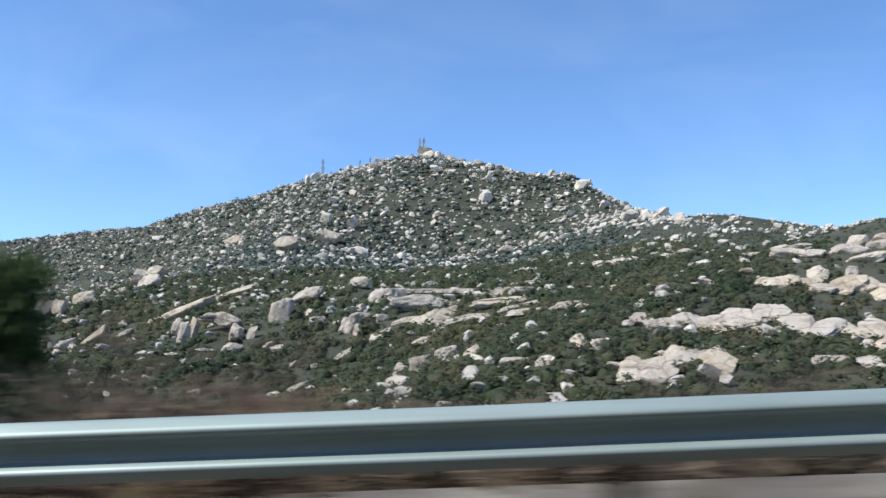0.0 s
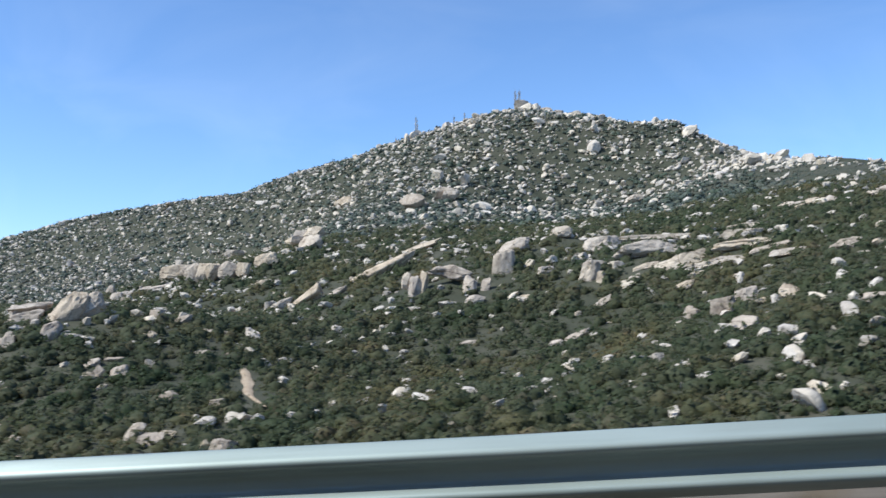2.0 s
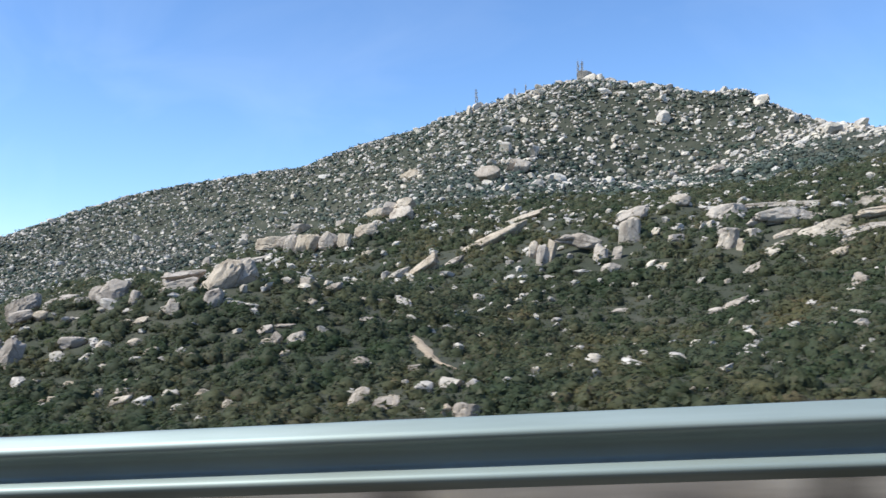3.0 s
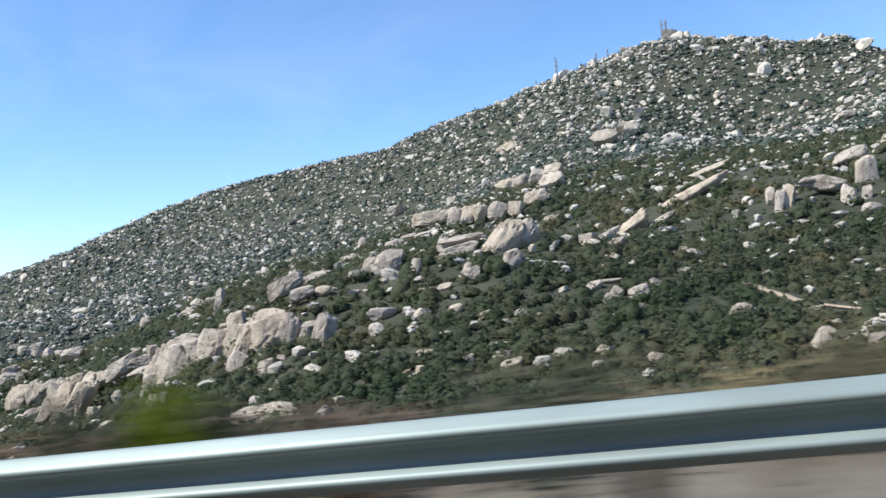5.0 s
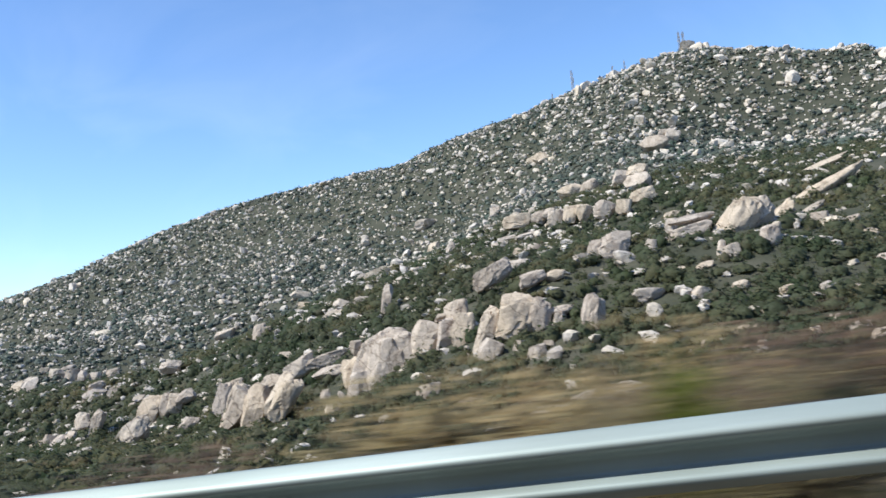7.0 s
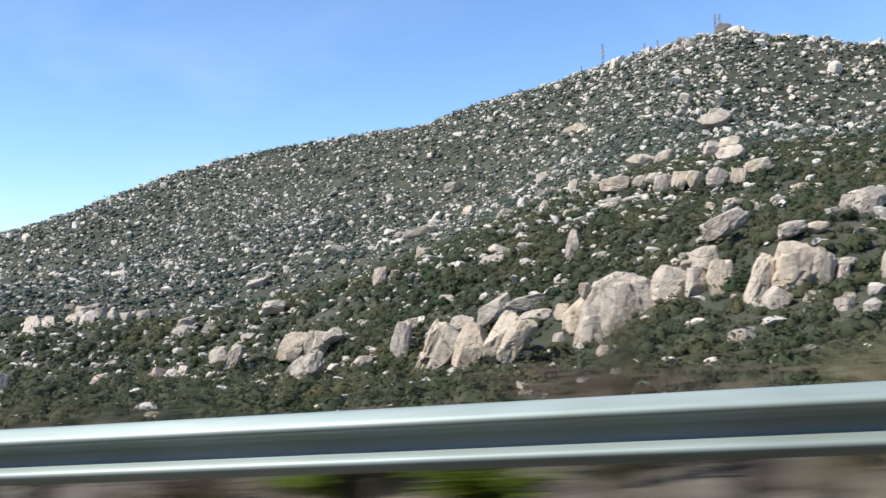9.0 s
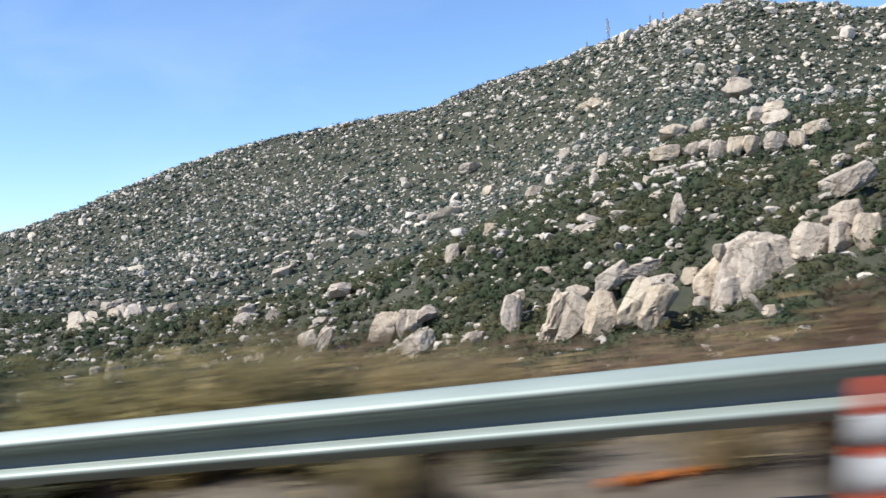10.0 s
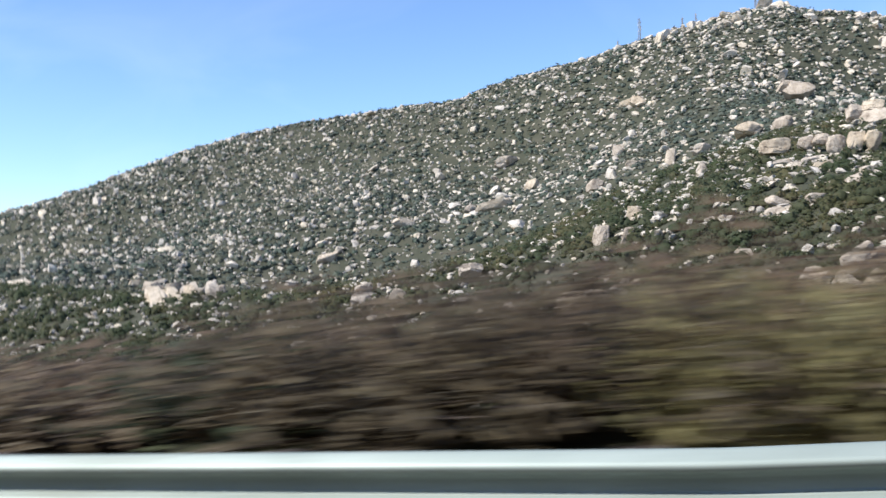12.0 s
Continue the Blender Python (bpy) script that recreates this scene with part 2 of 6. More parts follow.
# small rises of the foothill: x, y, height, radius
KNOLLS = ((-200, 169, 3.2, 9), (-84, 248, 3.0, 9), (-48, 290, 3.0, 8), (-190, 177, 1.5, 6), (-322, 215, 3.0, 8), (-164, 329, 3.0, 8),
          (-346, 794, -5.5, 25), (-225, 771, -3, 30), (-178, 761, -2, 26), (-137, 757, -2.5, 26), (-115, 764, 1.5, 22), (-31, 748, -5.5, 20), (15, 740, -6, 22), (60, 727, 6, 18), (114, 697, -7, 22), (-242, 160, -5, 13), (-264, 177, -3, 13))


def hill_height(x, y):
    near = lattice(FOOTHILL, x, y, (-1.0, 0.75), (60, 700))
    far = lattice(MOUNTAIN, x, y, (-0.85, 0.5), (380, 980))
    w = smooth(400, 520, y)
    z = near * (1 - w) + far * w + 3.2 * np.exp(-((x + 70) ** 2 + (y - 774) ** 2) / 600.0)
    for kx, ky, rise, wide in KNOLLS:
        z = z + rise * np.exp(-((x - kx) ** 2 + (y - ky) ** 2) / wide ** 2)
    back = smooth(960, 1500, y)
    return z * (1 - back) - 40 * back


def ground_height(x, y):
    s = beyond_rail(x, y)
    base = road_height(x)
    bank = 1.1 * smooth(-292, -306, x) * smooth(1.2, 4.5, s) * (1 - smooth(9, 20, s))
    verge = base - 0.5 * np.clip(s - 2.4, 0, 28) - 0.03 * np.clip(s, 0, 1.4) + bank
    w = smooth(22, 75, s)
    return verge * (1 - w) + hill_height(x, y) * w


# ---- mesh helpers ----
def mesh_of(name, verts, faces, material, smooth_faces=True, sharp=0):
    me = bpy.data.meshes.new(name)
    verts, faces = np.asarray(verts, np.float32), np.asarray(faces, np.int32)
    k = faces.shape[1]
    me.vertices.add(len(verts))
    me.vertices.foreach_set("co", verts.ravel())
    me.loops.add(faces.size)
    me.loops.foreach_set("vertex_index", faces.ravel())
    me.polygons.add(len(faces))
    me.polygons.foreach_set("loop_start", np.arange(0, faces.size, k, dtype=np.int32))
    me.polygons.foreach_set("use_smooth", np.full(len(faces), smooth_faces))
    me.materials.append(material)
    me.update(calc_edges=True)
    me.validate()
    if sharp:
        me.set_sharp_from_angle(angle=radians(sharp))
    return me


def part(name, bm, material, parent, label=""):
    """Links a bmesh (or a ready mesh) as one mesh object under a thing."""
    if isinstance(bm, bpy.types.Mesh):
        me = bm
    else:
        me = bpy.data.meshes.new(name)
        bm.to_mesh(me)
        bm.free()
        me.materials.append(material)
    ob = new(name, me)
    ob.parent = parent
    return tagged(ob, label)


def ico(level):
    bm = bmesh.new()
    bmesh.ops.create_icosphere(bm, subdivisions=level, radius=1.0)
    v = np.array([x.co[:] for x in bm.verts])
    f = np.array([[x.index for x in p.verts] for p in bm.faces])
    bm.free()
    return v, f


ICO = {k: ico(k) for k in (1, 2, 3, 4, 5)}


def value_noise(p, seed):
    """Smooth noise from a few random waves, for shapes."""
    r = np.random.default_rng(seed)
    out = np.zeros(len(p))
    for k in range(9):
        d = r.normal(size=3)
        out += np.sin(p @ d * r.uniform(0.8, 2.6) + r.uniform(0, 6.28)) / 9 ** 0.5
    return out


def boulder_shape(level, seed, cuts=5, lump=0.10):
    """A weathered granite block: a ball cut by planes, its corners rounded, with lumps."""
    v, f = ICO[level]
    r = np.random.default_rng(seed)
    p = r.uniform(2.3, 4.5)
    v = v / ((np.abs(v) ** p).sum(1) ** (1 / p))[:, None]
    for k in range(cuts):
        n = r.normal(size=3)
        n[2] *= 0.6
        n /= np.linalg.norm(n)
        d = r.uniform(0.42, 0.75)
        over = v @ n - d
        v -= np.outer(np.where(over > 0, over * 0.95, 0), n)
    v *= (1 + lump * value_noise(v * 1.6, seed + 7) + lump * 0.35 * value_noise(v * 5, seed + 9))[:, None]
    v /= np.abs(v).max(0)
    return v, f


def spread(shapes, centres, scales, turns, leans=None):
    """Copies of shapes (list of (v, f)), chosen in turn, joined into one array."""
    vs, fs, off = [], [], 0
    which = np.arange(len(centres)) % len(shapes)
    for k, (v, f) in enumerate(shapes):
        sel = np.where(which == k)[0]
        if not len(sel):
            continue
        c, s = np.cos(turns[sel]), np.sin(turns[sel])
        p = v[None] * scales[sel][:, None, :]
        x, y = p[..., 0] * c[:, None] - p[..., 1] * s[:, None], p[..., 0] * s[:, None] + p[..., 1] * c[:, None]
        q = np.stack([x, y, p[..., 2]], -1)
        if leans is not None:
            q[..., 2] += q[..., 0] * leans[sel][:, 0:1] + q[..., 1] * leans[sel][:, 1:2]
        q = q + centres[sel][:, None, :]
        vs.append(q.reshape(-1, 3))
        fs.append((f[None] + (np.arange(len(sel)) * len(v))[:, None, None]).reshape(-1, f.shape[1]) + off)
        off += len(sel) * len(v)
    return np.concatenate(vs), np.concatenate(fs)


def shrub_shape(seed, leaves, dome=True, size=0.3):
    """A low rounded bush: a lumpy core with leaf sprays standing out of it, all triangles."""
    r = np.random.default_rng(seed)
    vs, fs, off = [], [], 0
    if dome:
        v, f = ICO[1]
        v = v * (0.58 + 0.14 * value_noise(v * 2.2, seed))[:, None]
        v[:, 2] = np.maximum(v[:, 2], -0.25)
        f = f[v[f].mean(1)[:, 2] > -0.22]
        vs.append(v)
        fs.append(f)
        off = len(v)
    d = r.normal(size=(leaves, 3))
    d[:, 2] = np.abs(d[:, 2]) - 0.15
    d /= np.linalg.norm(d, axis=1)[:, None]
    rad = r.uniform(0.62, 1.05, leaves) * (1 + 0.18 * value_noise(d * 2.5, seed + 3))
    c = d * rad[:, None]
    a = np.cross(d, r.normal(size=(leaves, 3)))
    a /= np.linalg.norm(a, axis=1)[:, None]
    b = np.cross(d, a) * 0.85 + d * 0.3 + r.normal(size=(leaves, 3)) * 0.2
    w = size * r.uniform(0.6, 1.3, leaves)[:, None]
    tri = np.stack([c - a * w * 0.55 - b * w * 0.4, c + a * w * 0.55 - b * w * 0.4, c + b * w * 0.6], 1)
    vs.append(tri.reshape(-1, 3))
    fs.append(np.arange(leaves * 3).reshape(-1, 3) + off)
    return np.concatenate(vs), np.concatenate(fs)


# ---- the ground: one sheet from behind the road to the horizon ----
def build_ground():
    yr = np.concatenate([np.linspace(-90, -14, 14), np.linspace(-10, 34, 56), np.geomspace(36, 1100, 190), np.geomspace(1130, 4700, 26)])
    ur = np.linspace(-1, 1, 320)
    ur = np.sign(ur) * (np.abs(ur) ** 1.25) * 2.3
    yy, uu = np.meshgrid(yr, ur, indexing="ij")
    xx = uu * (np.maximum(yy, 0) + 150) - 150
    zz = ground_height(xx.ravel(), yy.ravel()).reshape(xx.shape)
    s = beyond_rail(xx.ravel(), yy.ravel()).reshape(xx.shape)
    # bank across the road: unseen, added so the rail mirrors dark ground, not sky
    cut = 1.0 * np.clip(-14.5 - s, 0, 45)
    zz = np.where(s < -0.6, road_height(xx.ravel()).reshape(xx.shape) - 0.06 + cut, zz)
    wob = value_noise(np.stack([xx.ravel() / 9, yy.ravel() / 9, 0 * xx.ravel()], 1), 5).reshape(xx.shape)
    wob2 = value_noise(np.stack([xx.ravel() / 30, yy.ravel() / 30, 0 * xx.ravel()], 1), 8).reshape(xx.shape)
    zz += smooth(6, 60, s) * (0.12 * wob + 0.15 * wob2 * smooth(60, 250, s)) * (1 - smooth(900, 1300, yy))
    m, n = xx.shape
    i = np.arange(m * n).reshape(m, n)
    f = np.stack([i[:-1, :-1], i[:-1, 1:], i[1:, 1:], i[1:, :-1]], -1).reshape(-1, 4)
    me = mesh_of("ground", np.stack([xx, yy, zz], -1).reshape(-1, 3), f, SOIL)
    tagged(new("ground", me), "dry brown hillside soil under green chaparral", "ground", kind="structure")


build_ground()


def strip(name, side0, side1, lift, material, label, category):
    u = np.linspace(-0.5, 1.6, 420)
    a, b = rail_line(u, side0), rail_line(u, side1)
    for k in (a, b):
        k[:, 2] = road_height(k[:, 0]) + lift
    lo = np.concatenate([a, b])
    lo[:, 2] -= 0.12
    n = len(u)
    v = np.concatenate([a, b, lo])
    q = np.arange(n - 1)
    f = np.concatenate([np.stack([q, q + 1, n + q + 1, n + q], 1), np.stack([2 * n + q, 3 * n + q, 3 * n + q + 1, 2 * n + q + 1], 1),
                        np.stack([q, 2 * n + q, 2 * n + q + 1, q + 1], 1), np.stack([n + q, n + q + 1, 3 * n + q + 1, 3 * n + q], 1)])
    tagged(new(name, mesh_of(name, v, f, material, False)), label, category, kind="structure")


strip("road", -13.0, -0.3, 0.0, ASPHALT, "worn grey asphalt of a two-lane highway", "road")
strip("road_shoulder", -0.3, 2.3, 0.012, GRAVEL, "pale tan gravel shoulder under the guardrail", "shoulder")


# ---- single boulders and slabs of the foothill ----
# kind: squareness, cuts, where the cuts lie, lumps, joints, sideways slope
ROCK_FORMS = {"round": (3.0, 13, 0.66, 0.12, 2, 0.15), "block": (4.0, 12, 0.76, 0.08, 5, 0.12), "dome": (3.0, 7, 0.8, 0.1, 5, 0.12), "slab": (5.5, 12, 0.74, 0.12, 6, 0.25),
              "sheet": (6.0, 12, 0.72, 0.12, 8, 0.2), "face": (4.2, 12, 0.74, 0.08, 6, 0.2), "warm_face": (4.2, 12, 0.74, 0.08, 6, 0.2)}
ROCK_LABELS = {"round": ("weathered pale granite boulder lying among green chaparral", "boulder"), "block": ("angular split block of pale cream granite", "boulder"),
               "dome": ("tall smooth-faced dome of pale granite", "boulder"), "slab": ("sloping pale granite slab breaking out of the hillside", "rock slab"),
               "sheet": ("broad bare sheet of pinkish granite on the slope", "rock slab"), "face": ("leaning cracked face of pale granite in the slope", "rock face"),
               "warm_face": ("leaning cracked granite face with warm tan patches", "rock face")}
ROCK_MESHES = {}
ROCKS = []


def rock_mesh(kind, k, level):
    if (kind, k, level) not in ROCK_MESHES:
        square, cuts, keep, lump, joints, lean = ROCK_FORMS[kind]
        v, f = ICO[level][0].copy(), ICO[level][1]
        r = np.random.default_rng(400 + 31 * k + 7 * len(kind))
        v /= ((np.abs(v) ** square).sum(1) ** (1 / square))[:, None]
        v *= (1 + lump * value_noise(v * 1.5, 60 + k))[:, None]
        for j in range(cuts):
            n = r.normal(size=3)
            n[2] = (abs(n[2]) * 2.5 + 1 if j == 0 else n[2] * 0.25) if kind in ("block", "round", "dome", "face", "warm_face") else abs(n[2]) * 1.4
            n /= np.linalg.norm(n)
            over = v @ n - r.uniform(keep - 0.06, keep + 0.26)
            v -= np.outer(np.where(over > 0, over * (0.97 if kind != "round" else 0.93), 0), n)
        v *= (1 + 0.026 * value_noise(v * 5.5, 80 + k) - 0.02 * np.abs(value_noise(v * 11, 90 + k)) + 0.008 * value_noise(v * 24, 95 + k))[:, None]
        # weathered joints: narrow grooves along a few planes, mostly upright
        for j in range(joints if level > 3 else 0):
            n = r.normal(size=3)
            n[2] *= 0.9
            n /= np.linalg.norm(n)
            d = v @ n - r.uniform(-0.7, 0.7) + 0.05 * value_noise(v * 3, 120 + j + k)
            v *= (1 - r.uniform(0.05, 0.12) * np.exp(-(d / 0.035) ** 2))[:, None]
            v += np.outer(np.where(d > 0, 0.05 * r.normal(), 0), r.normal(size=3))
        v[:, 0] += lean * v[:, 2]
        v = (v - (v.max(0) + v.min(0)) / 2) / (v.max(0) - v.min(0))
        me = mesh_of(kind + "_rock", v, f, GRANITE_PINK if kind in ("sheet", "warm_face") else GRANITE)
        me.set_sharp_from_angle(angle=radians(32))
        ROCK_MESHES[(kind, k, level)] = me
    return ROCK_MESHES[(kind, k, level)]


def rock(kind, x, y, z, wide, deep, tall, turn, lean, tilt=None):
    """A rock bedded in the slope with its middle at (x, y, z), leaning back into the hill by lean degrees and sideways by tilt."""
    flat = kind in ("slab", "sheet")
    k = len(ROCKS) % 11
    ob = new("rock_slab" if flat else "rock_face" if "face" in kind else "boulder", rock_mesh(kind, k, 5 if wide > 8.5 and y < 260 else 4 if wide > 2.2 else 3))
    roll = tilt if tilt is not None else (k - 5) * (1.2 if flat else 2.5)
    ob.matrix_world = Matrix.Translation((x, y, z)) @ pose(0, 0, 0, 0, 0, turn) @ pose(0, 0, 0, -lean, roll, 0) @ Matrix.Diagonal((wide * 1.12, deep * 1.1, tall * 1.12, 1))
    ROCKS.append((x, y, wide * 0.5, (deep * math.cos(radians(lean)) + tall * math.sin(radians(lean))) * 0.5, radians(turn)))
    tagged(ob, *ROCK_LABELS[kind], group="granite slabs of the slope" if flat else "granite boulders of the foothill")


rock("warm_face", -497.8, 466.2, -28.1, 12.4, 5.7, 6.8, -20, 10, 12)
rock("face", -486.1, 462.8, -29.6, 8.0, 5.3, 9.2, -13, 10, 14)
rock("face", -479.4, 462.2, -31.0, 6.1, 4.2, 7.4, -6, 10, 10)
rock("round", -472.7, 464.7, -31.9, 8.0, 4.1, 5.5, 1, 10, 0)
rock("round", -464.6, 469.9, -31.3, 8.7, 4.6, 6.2, 8, 10, 0)
rock("round", -509.9, 472.5, -25.8, 6.3, 3.3, 4.4, 15, 10, 0)
rock("slab", -499.7, 479.8, -25.7, 9.6, 3.3, 2.9, 22, 10, -12)
rock("dome", -235.7, 173.8, -19.2, 14.3, 6.0, 6.6, 0, 10, -36)
rock("dome", -232.0, 171.5, -20.4, 11.9, 8.3, 15.1, -6, 10, 7)
rock("dome", -237.2, 169.4, -23.2, 5.8, 4.7, 10.0, 8, 10, 14)
rock("round", -226.2, 172.2, -19.1, 4.7, 4.0, 9.1, 5, 10, 3)
rock("round", -237.0, 145.9, -24.9, 2.9, 1.6, 2.2, 3, 10, 0)
rock("round", -238.3, 170.5, -15.8, 2.2, 1.6, 3.0, -4, 10, -6)
rock("block", -223.2, 168.2, -15.1, 6.1, 3.9, 6.5, -8, 10, 0)
rock("slab", -220.2, 168.4, -11.4, 2.4, 1.2, 1.5, 5, 32, -5)
rock("block", -216.9, 167.9, -10.8, 5.5, 3.1, 4.5, -13, 10, -4)
rock("block", -218.9, 165.9, -14.8, 3.9, 3.0, 6.0, 8, 10, 4)
rock("block", -215.3, 163.7, -14.4, 4.4, 3.4, 6.7, 4, 10, 8)
rock("slab", -216.4, 168.3, -8.7, 3.2, 1.0, 1.1, -7, 32, -4)
rock("warm_face", -250.5, 187.8, -18.7, 10.0, 2.7, 2.9, 11, 10, -10)
rock("warm_face", -254.1, 168.3, -23.9, 4.6, 3.3, 9.5, -12, 10, 24)
rock("warm_face", -251.2, 162.8, -24.2, 5.0, 3.3, 8.5, -5, 10, 20)
rock("slab", -247.6, 182.1, -20.9, 7.2, 2.3, 2.4, 5, 32, 2)
rock("warm_face", -256.3, 186.9, -20.0, 8.6, 2.9, 3.8, 10, 10, -28)
rock("face", -260.3, 169.9, -25.5, 5.5, 3.5, 8.8, -3, 10, 17)
rock("face", -268.1, 177.9, -26.1, 4.1, 3.2, 10.3, 0, 10, 18)
rock("warm_face", -264.8, 172.2, -26.3, 4.8, 3.3, 9.1, -10, 10, 17)
rock("slab", -263.7, 188.8, -22.8, 6.6, 2.7, 3.3, 12, 32, -12)
rock("block", -276.8, 192.1, -26.6, 4.0, 3.7, 8.9, 14, 10, 12)
rock("block", -275.3, 196.6, -22.9, 3.9, 1.9, 2.4, 7, 10, -8)
rock("round", -285.4, 191.6, -30.8, 4.9, 2.5, 3.3, 15, 10, 0)
rock("face", -307.2, 215.0, -28.7, 5.8, 3.4, 7.8, -1, 10, 14)
rock("face", -302.8, 214.8, -28.4, 3.9, 2.6, 7.2, 3, 10, 12)
rock("round", -299.7, 214.9, -27.7, 4.7, 3.0, 5.0, 7, 10, 5)
rock("slab", -297.0, 214.8, -26.2, 5.8, 2.7, 3.3, 5, 32, -25)
rock("warm_face", -298.8, 187.3, -32.5, 14.1, 4.2, 5.0, -1, 10, -33)
rock("face", -321.6, 212.8, -31.6, 3.6, 2.8, 8.6, -12, 10, 18)
rock("block", -325.2, 212.8, -30.1, 5.0, 2.6, 3.6, -2, 10, -10)
rock("slab", -332.6, 255.3, -29.5, 6.0, 2.1, 2.5, 9, 32, -20)
rock("round", -350.5, 273.8, -27.8, 4.7, 2.9, 4.7, 13, 10, 0)
rock("slab", -341.2, 228.3, -37.7, 5.4, 2.0, 2.4, 6, 32, -25)
rock("round", -318.9, 163.9, -31.1, 2.1, 1.3, 2.1, 1, 10, 0)
rock("round", -358.6, 238.4, -39.3, 3.1, 1.6, 2.2, 8, 10, 0)
rock("slab", -257.9, 224.4, -9.4, 7.7, 2.4, 2.8, -3, 32, -5)
rock("round", -255.3, 228.6, -6.8, 6.2, 2.5, 2.5, 10, 10, 20)
rock("round", -248.7, 222.8, -6.3, 5.5, 2.3, 2.5, 3, 10, 0)
rock("face", -238.5, 204.7, -6.3, 2.7, 2.2, 6.9, -4, 10, 10)
rock("round", -242.3, 177.5, -20.1, 3.4, 2.0, 3.2, -9, 10, 0)
rock("round", -243.8, 164.7, -23.9, 2.0, 1.2, 1.8, 1, 10, 0)
rock("slab", -219.4, 187.0, -8.9, 4.5, 1.4, 1.3, -12, 32, -40)
rock("dome", -207.5, 191.1, -3.2, 9.7, 3.7, 3.6, -5, 10, -12)
rock("block", -235.6, 251.1, 3.4, 4.9, 2.4, 3.1, -2, 10, 0)
rock("block", -218.6, 318.1, 9.2, 5.9, 3.0, 4.0, -1, 10, 0)
rock("slab", -216.5, 334.7, 12.8, 8.8, 2.8, 2.8, 14, 32, -6)
rock("round", -234.7, 228.7, -0.0, 4.2, 2.1, 2.8, 15, 10, 0)
rock("slab", -238.9, 225.0, -2.3, 5.2, 2.2, 2.8, 12, 32, -8)
rock("block", -237.5, 504.6, 30.5, 8.4, 3.8, 4.5, 4, 10, 0)
rock("face", -241.3, 348.4, 12.2, 3.5, 2.3, 6.1, 12, 10, 18)
rock("block", -281.0, 272.4, -6.3, 4.4, 2.8, 4.4, 7, 10, 0)
rock("block", -292.6, 260.0, -12.5, 4.2, 3.1, 5.9, -1, 10, 8)
rock("block", -287.0, 251.1, -12.9, 2.8, 2.3, 4.7, -14, 10, 8)
rock("round", -268.6, 214.3, -18.1, 4.0, 1.9, 2.4, -11, 10, 0)
rock("block", -213.2, 350.5, 20.1, 10.9, 5.0, 5.9, 3, 10, 0)
rock("block", -203.7, 344.1, 20.3, 6.4, 3.6, 5.1, -5, 10, 14)
rock("block", -199.7, 340.9, 21.3, 5.1, 2.9, 4.2, -12, 10, 10)
rock("block", -196.8, 335.4, 18.3, 7.1, 4.6, 7.9, 7, 10, 12)
rock("block", -191.5, 331.1, 19.0, 5.5, 3.7, 6.6, -12, 10, 3)
rock("block", -186.7, 328.1, 18.6, 5.5, 3.8, 6.9, -3, 10, 3)
rock("block", -179.2, 326.3, 18.7, 7.6, 4.5, 6.8, 15, 10, 8)
rock("block", -172.1, 323.0, 18.8, 5.6, 3.4, 5.6, 0, 10, 0)
rock("block", -164.3, 327.2, 22.8, 9.2, 4.1, 4.8, 7, 10, -6)
rock("slab", -206.4, 212.1, 1.3, 2.8, 1.8, 2.2, 0, 32, -10)
rock("face", -202.5, 205.9, 1.4, 3.9, 1.8, 3.4, -1, 10, 10)
rock("block", -157.4, 304.0, 11.9, 5.6, 2.8, 3.7, 1, 10, 0)
rock("face", -210.3, 156.8, -14.6, 3.2, 2.8, 9.3, 2, 10, 18)
rock("dome", -204.4, 156.4, -12.5, 7.0, 4.8, 8.4, 5, 10, 8)
rock("dome", -200.8, 156.0, -13.3, 4.6, 3.7, 7.6, 6, 10, 6)
rock("slab", -197.4, 156.6, -12.1, 5.8, 1.8, 1.5, 2, 32, 2)
rock("face", -197.0, 155.4, -13.8, 2.4, 1.5, 3.6, 15, 10, 12)
rock("round", -209.3, 150.9, -17.7, 4.3, 2.6, 4.1, -12, 10, 8)
rock("round", -203.9, 149.7, -17.5, 2.9, 1.6, 2.3, -11, 10, 0)
rock("round", -201.1, 144.8, -18.4, 3.0, 1.8, 2.8, 15, 10, 0)
rock("round", -205.5, 146.4, -19.1, 2.3, 1.2, 1.7, 4, 10, 0)
rock("round", -199.2, 147.8, -17.4, 1.9, 1.1, 1.5, 0, 10, 0)
rock("dome", -191.2, 149.5, -13.6, 3.8, 3.3, 7.6, 2, 10, 12)
rock("block", -184.9, 176.1, -1.0, 6.9, 3.8, 5.4, 7, 10, -5)
rock("face", -189.0, 175.4, -1.0, 2.5, 1.5, 3.6, -6, 10, 8)
rock("round", -191.6, 174.5, -2.6, 3.4, 1.5, 1.8, 7, 10, 0)
rock("face", -178.2, 172.6, -2.4, 2.2, 1.4, 3.7, 3, 10, 5)
rock("dome", -169.9, 178.0, -0.1, 8.3, 3.3, 3.4, 3, 10, -8)
rock("slab", -169.4, 178.9, 2.8, 9.0, 2.4, 1.9, 15, 32, -2)
rock("round", -173.2, 178.5, 1.8, 2.7, 1.8, 2.9, -4, 10, 0)
rock("dome", -160.8, 178.7, 0.6, 6.4, 5.6, 12.4, -4, 10, 36)
rock("dome", -155.7, 180.1, 2.1, 4.9, 3.7, 7.4, 4, 10, 38)
rock("dome", -157.3, 167.0, -2.9, 3.5, 2.6, 5.0, 15, 10, 20)
rock("block", -165.4, 164.0, -5.0, 4.1, 2.0, 2.7, 9, 10, -10)
rock("round", -166.3, 166.0, -4.0, 1.8, 1.5, 3.1, 5, 10, 0)
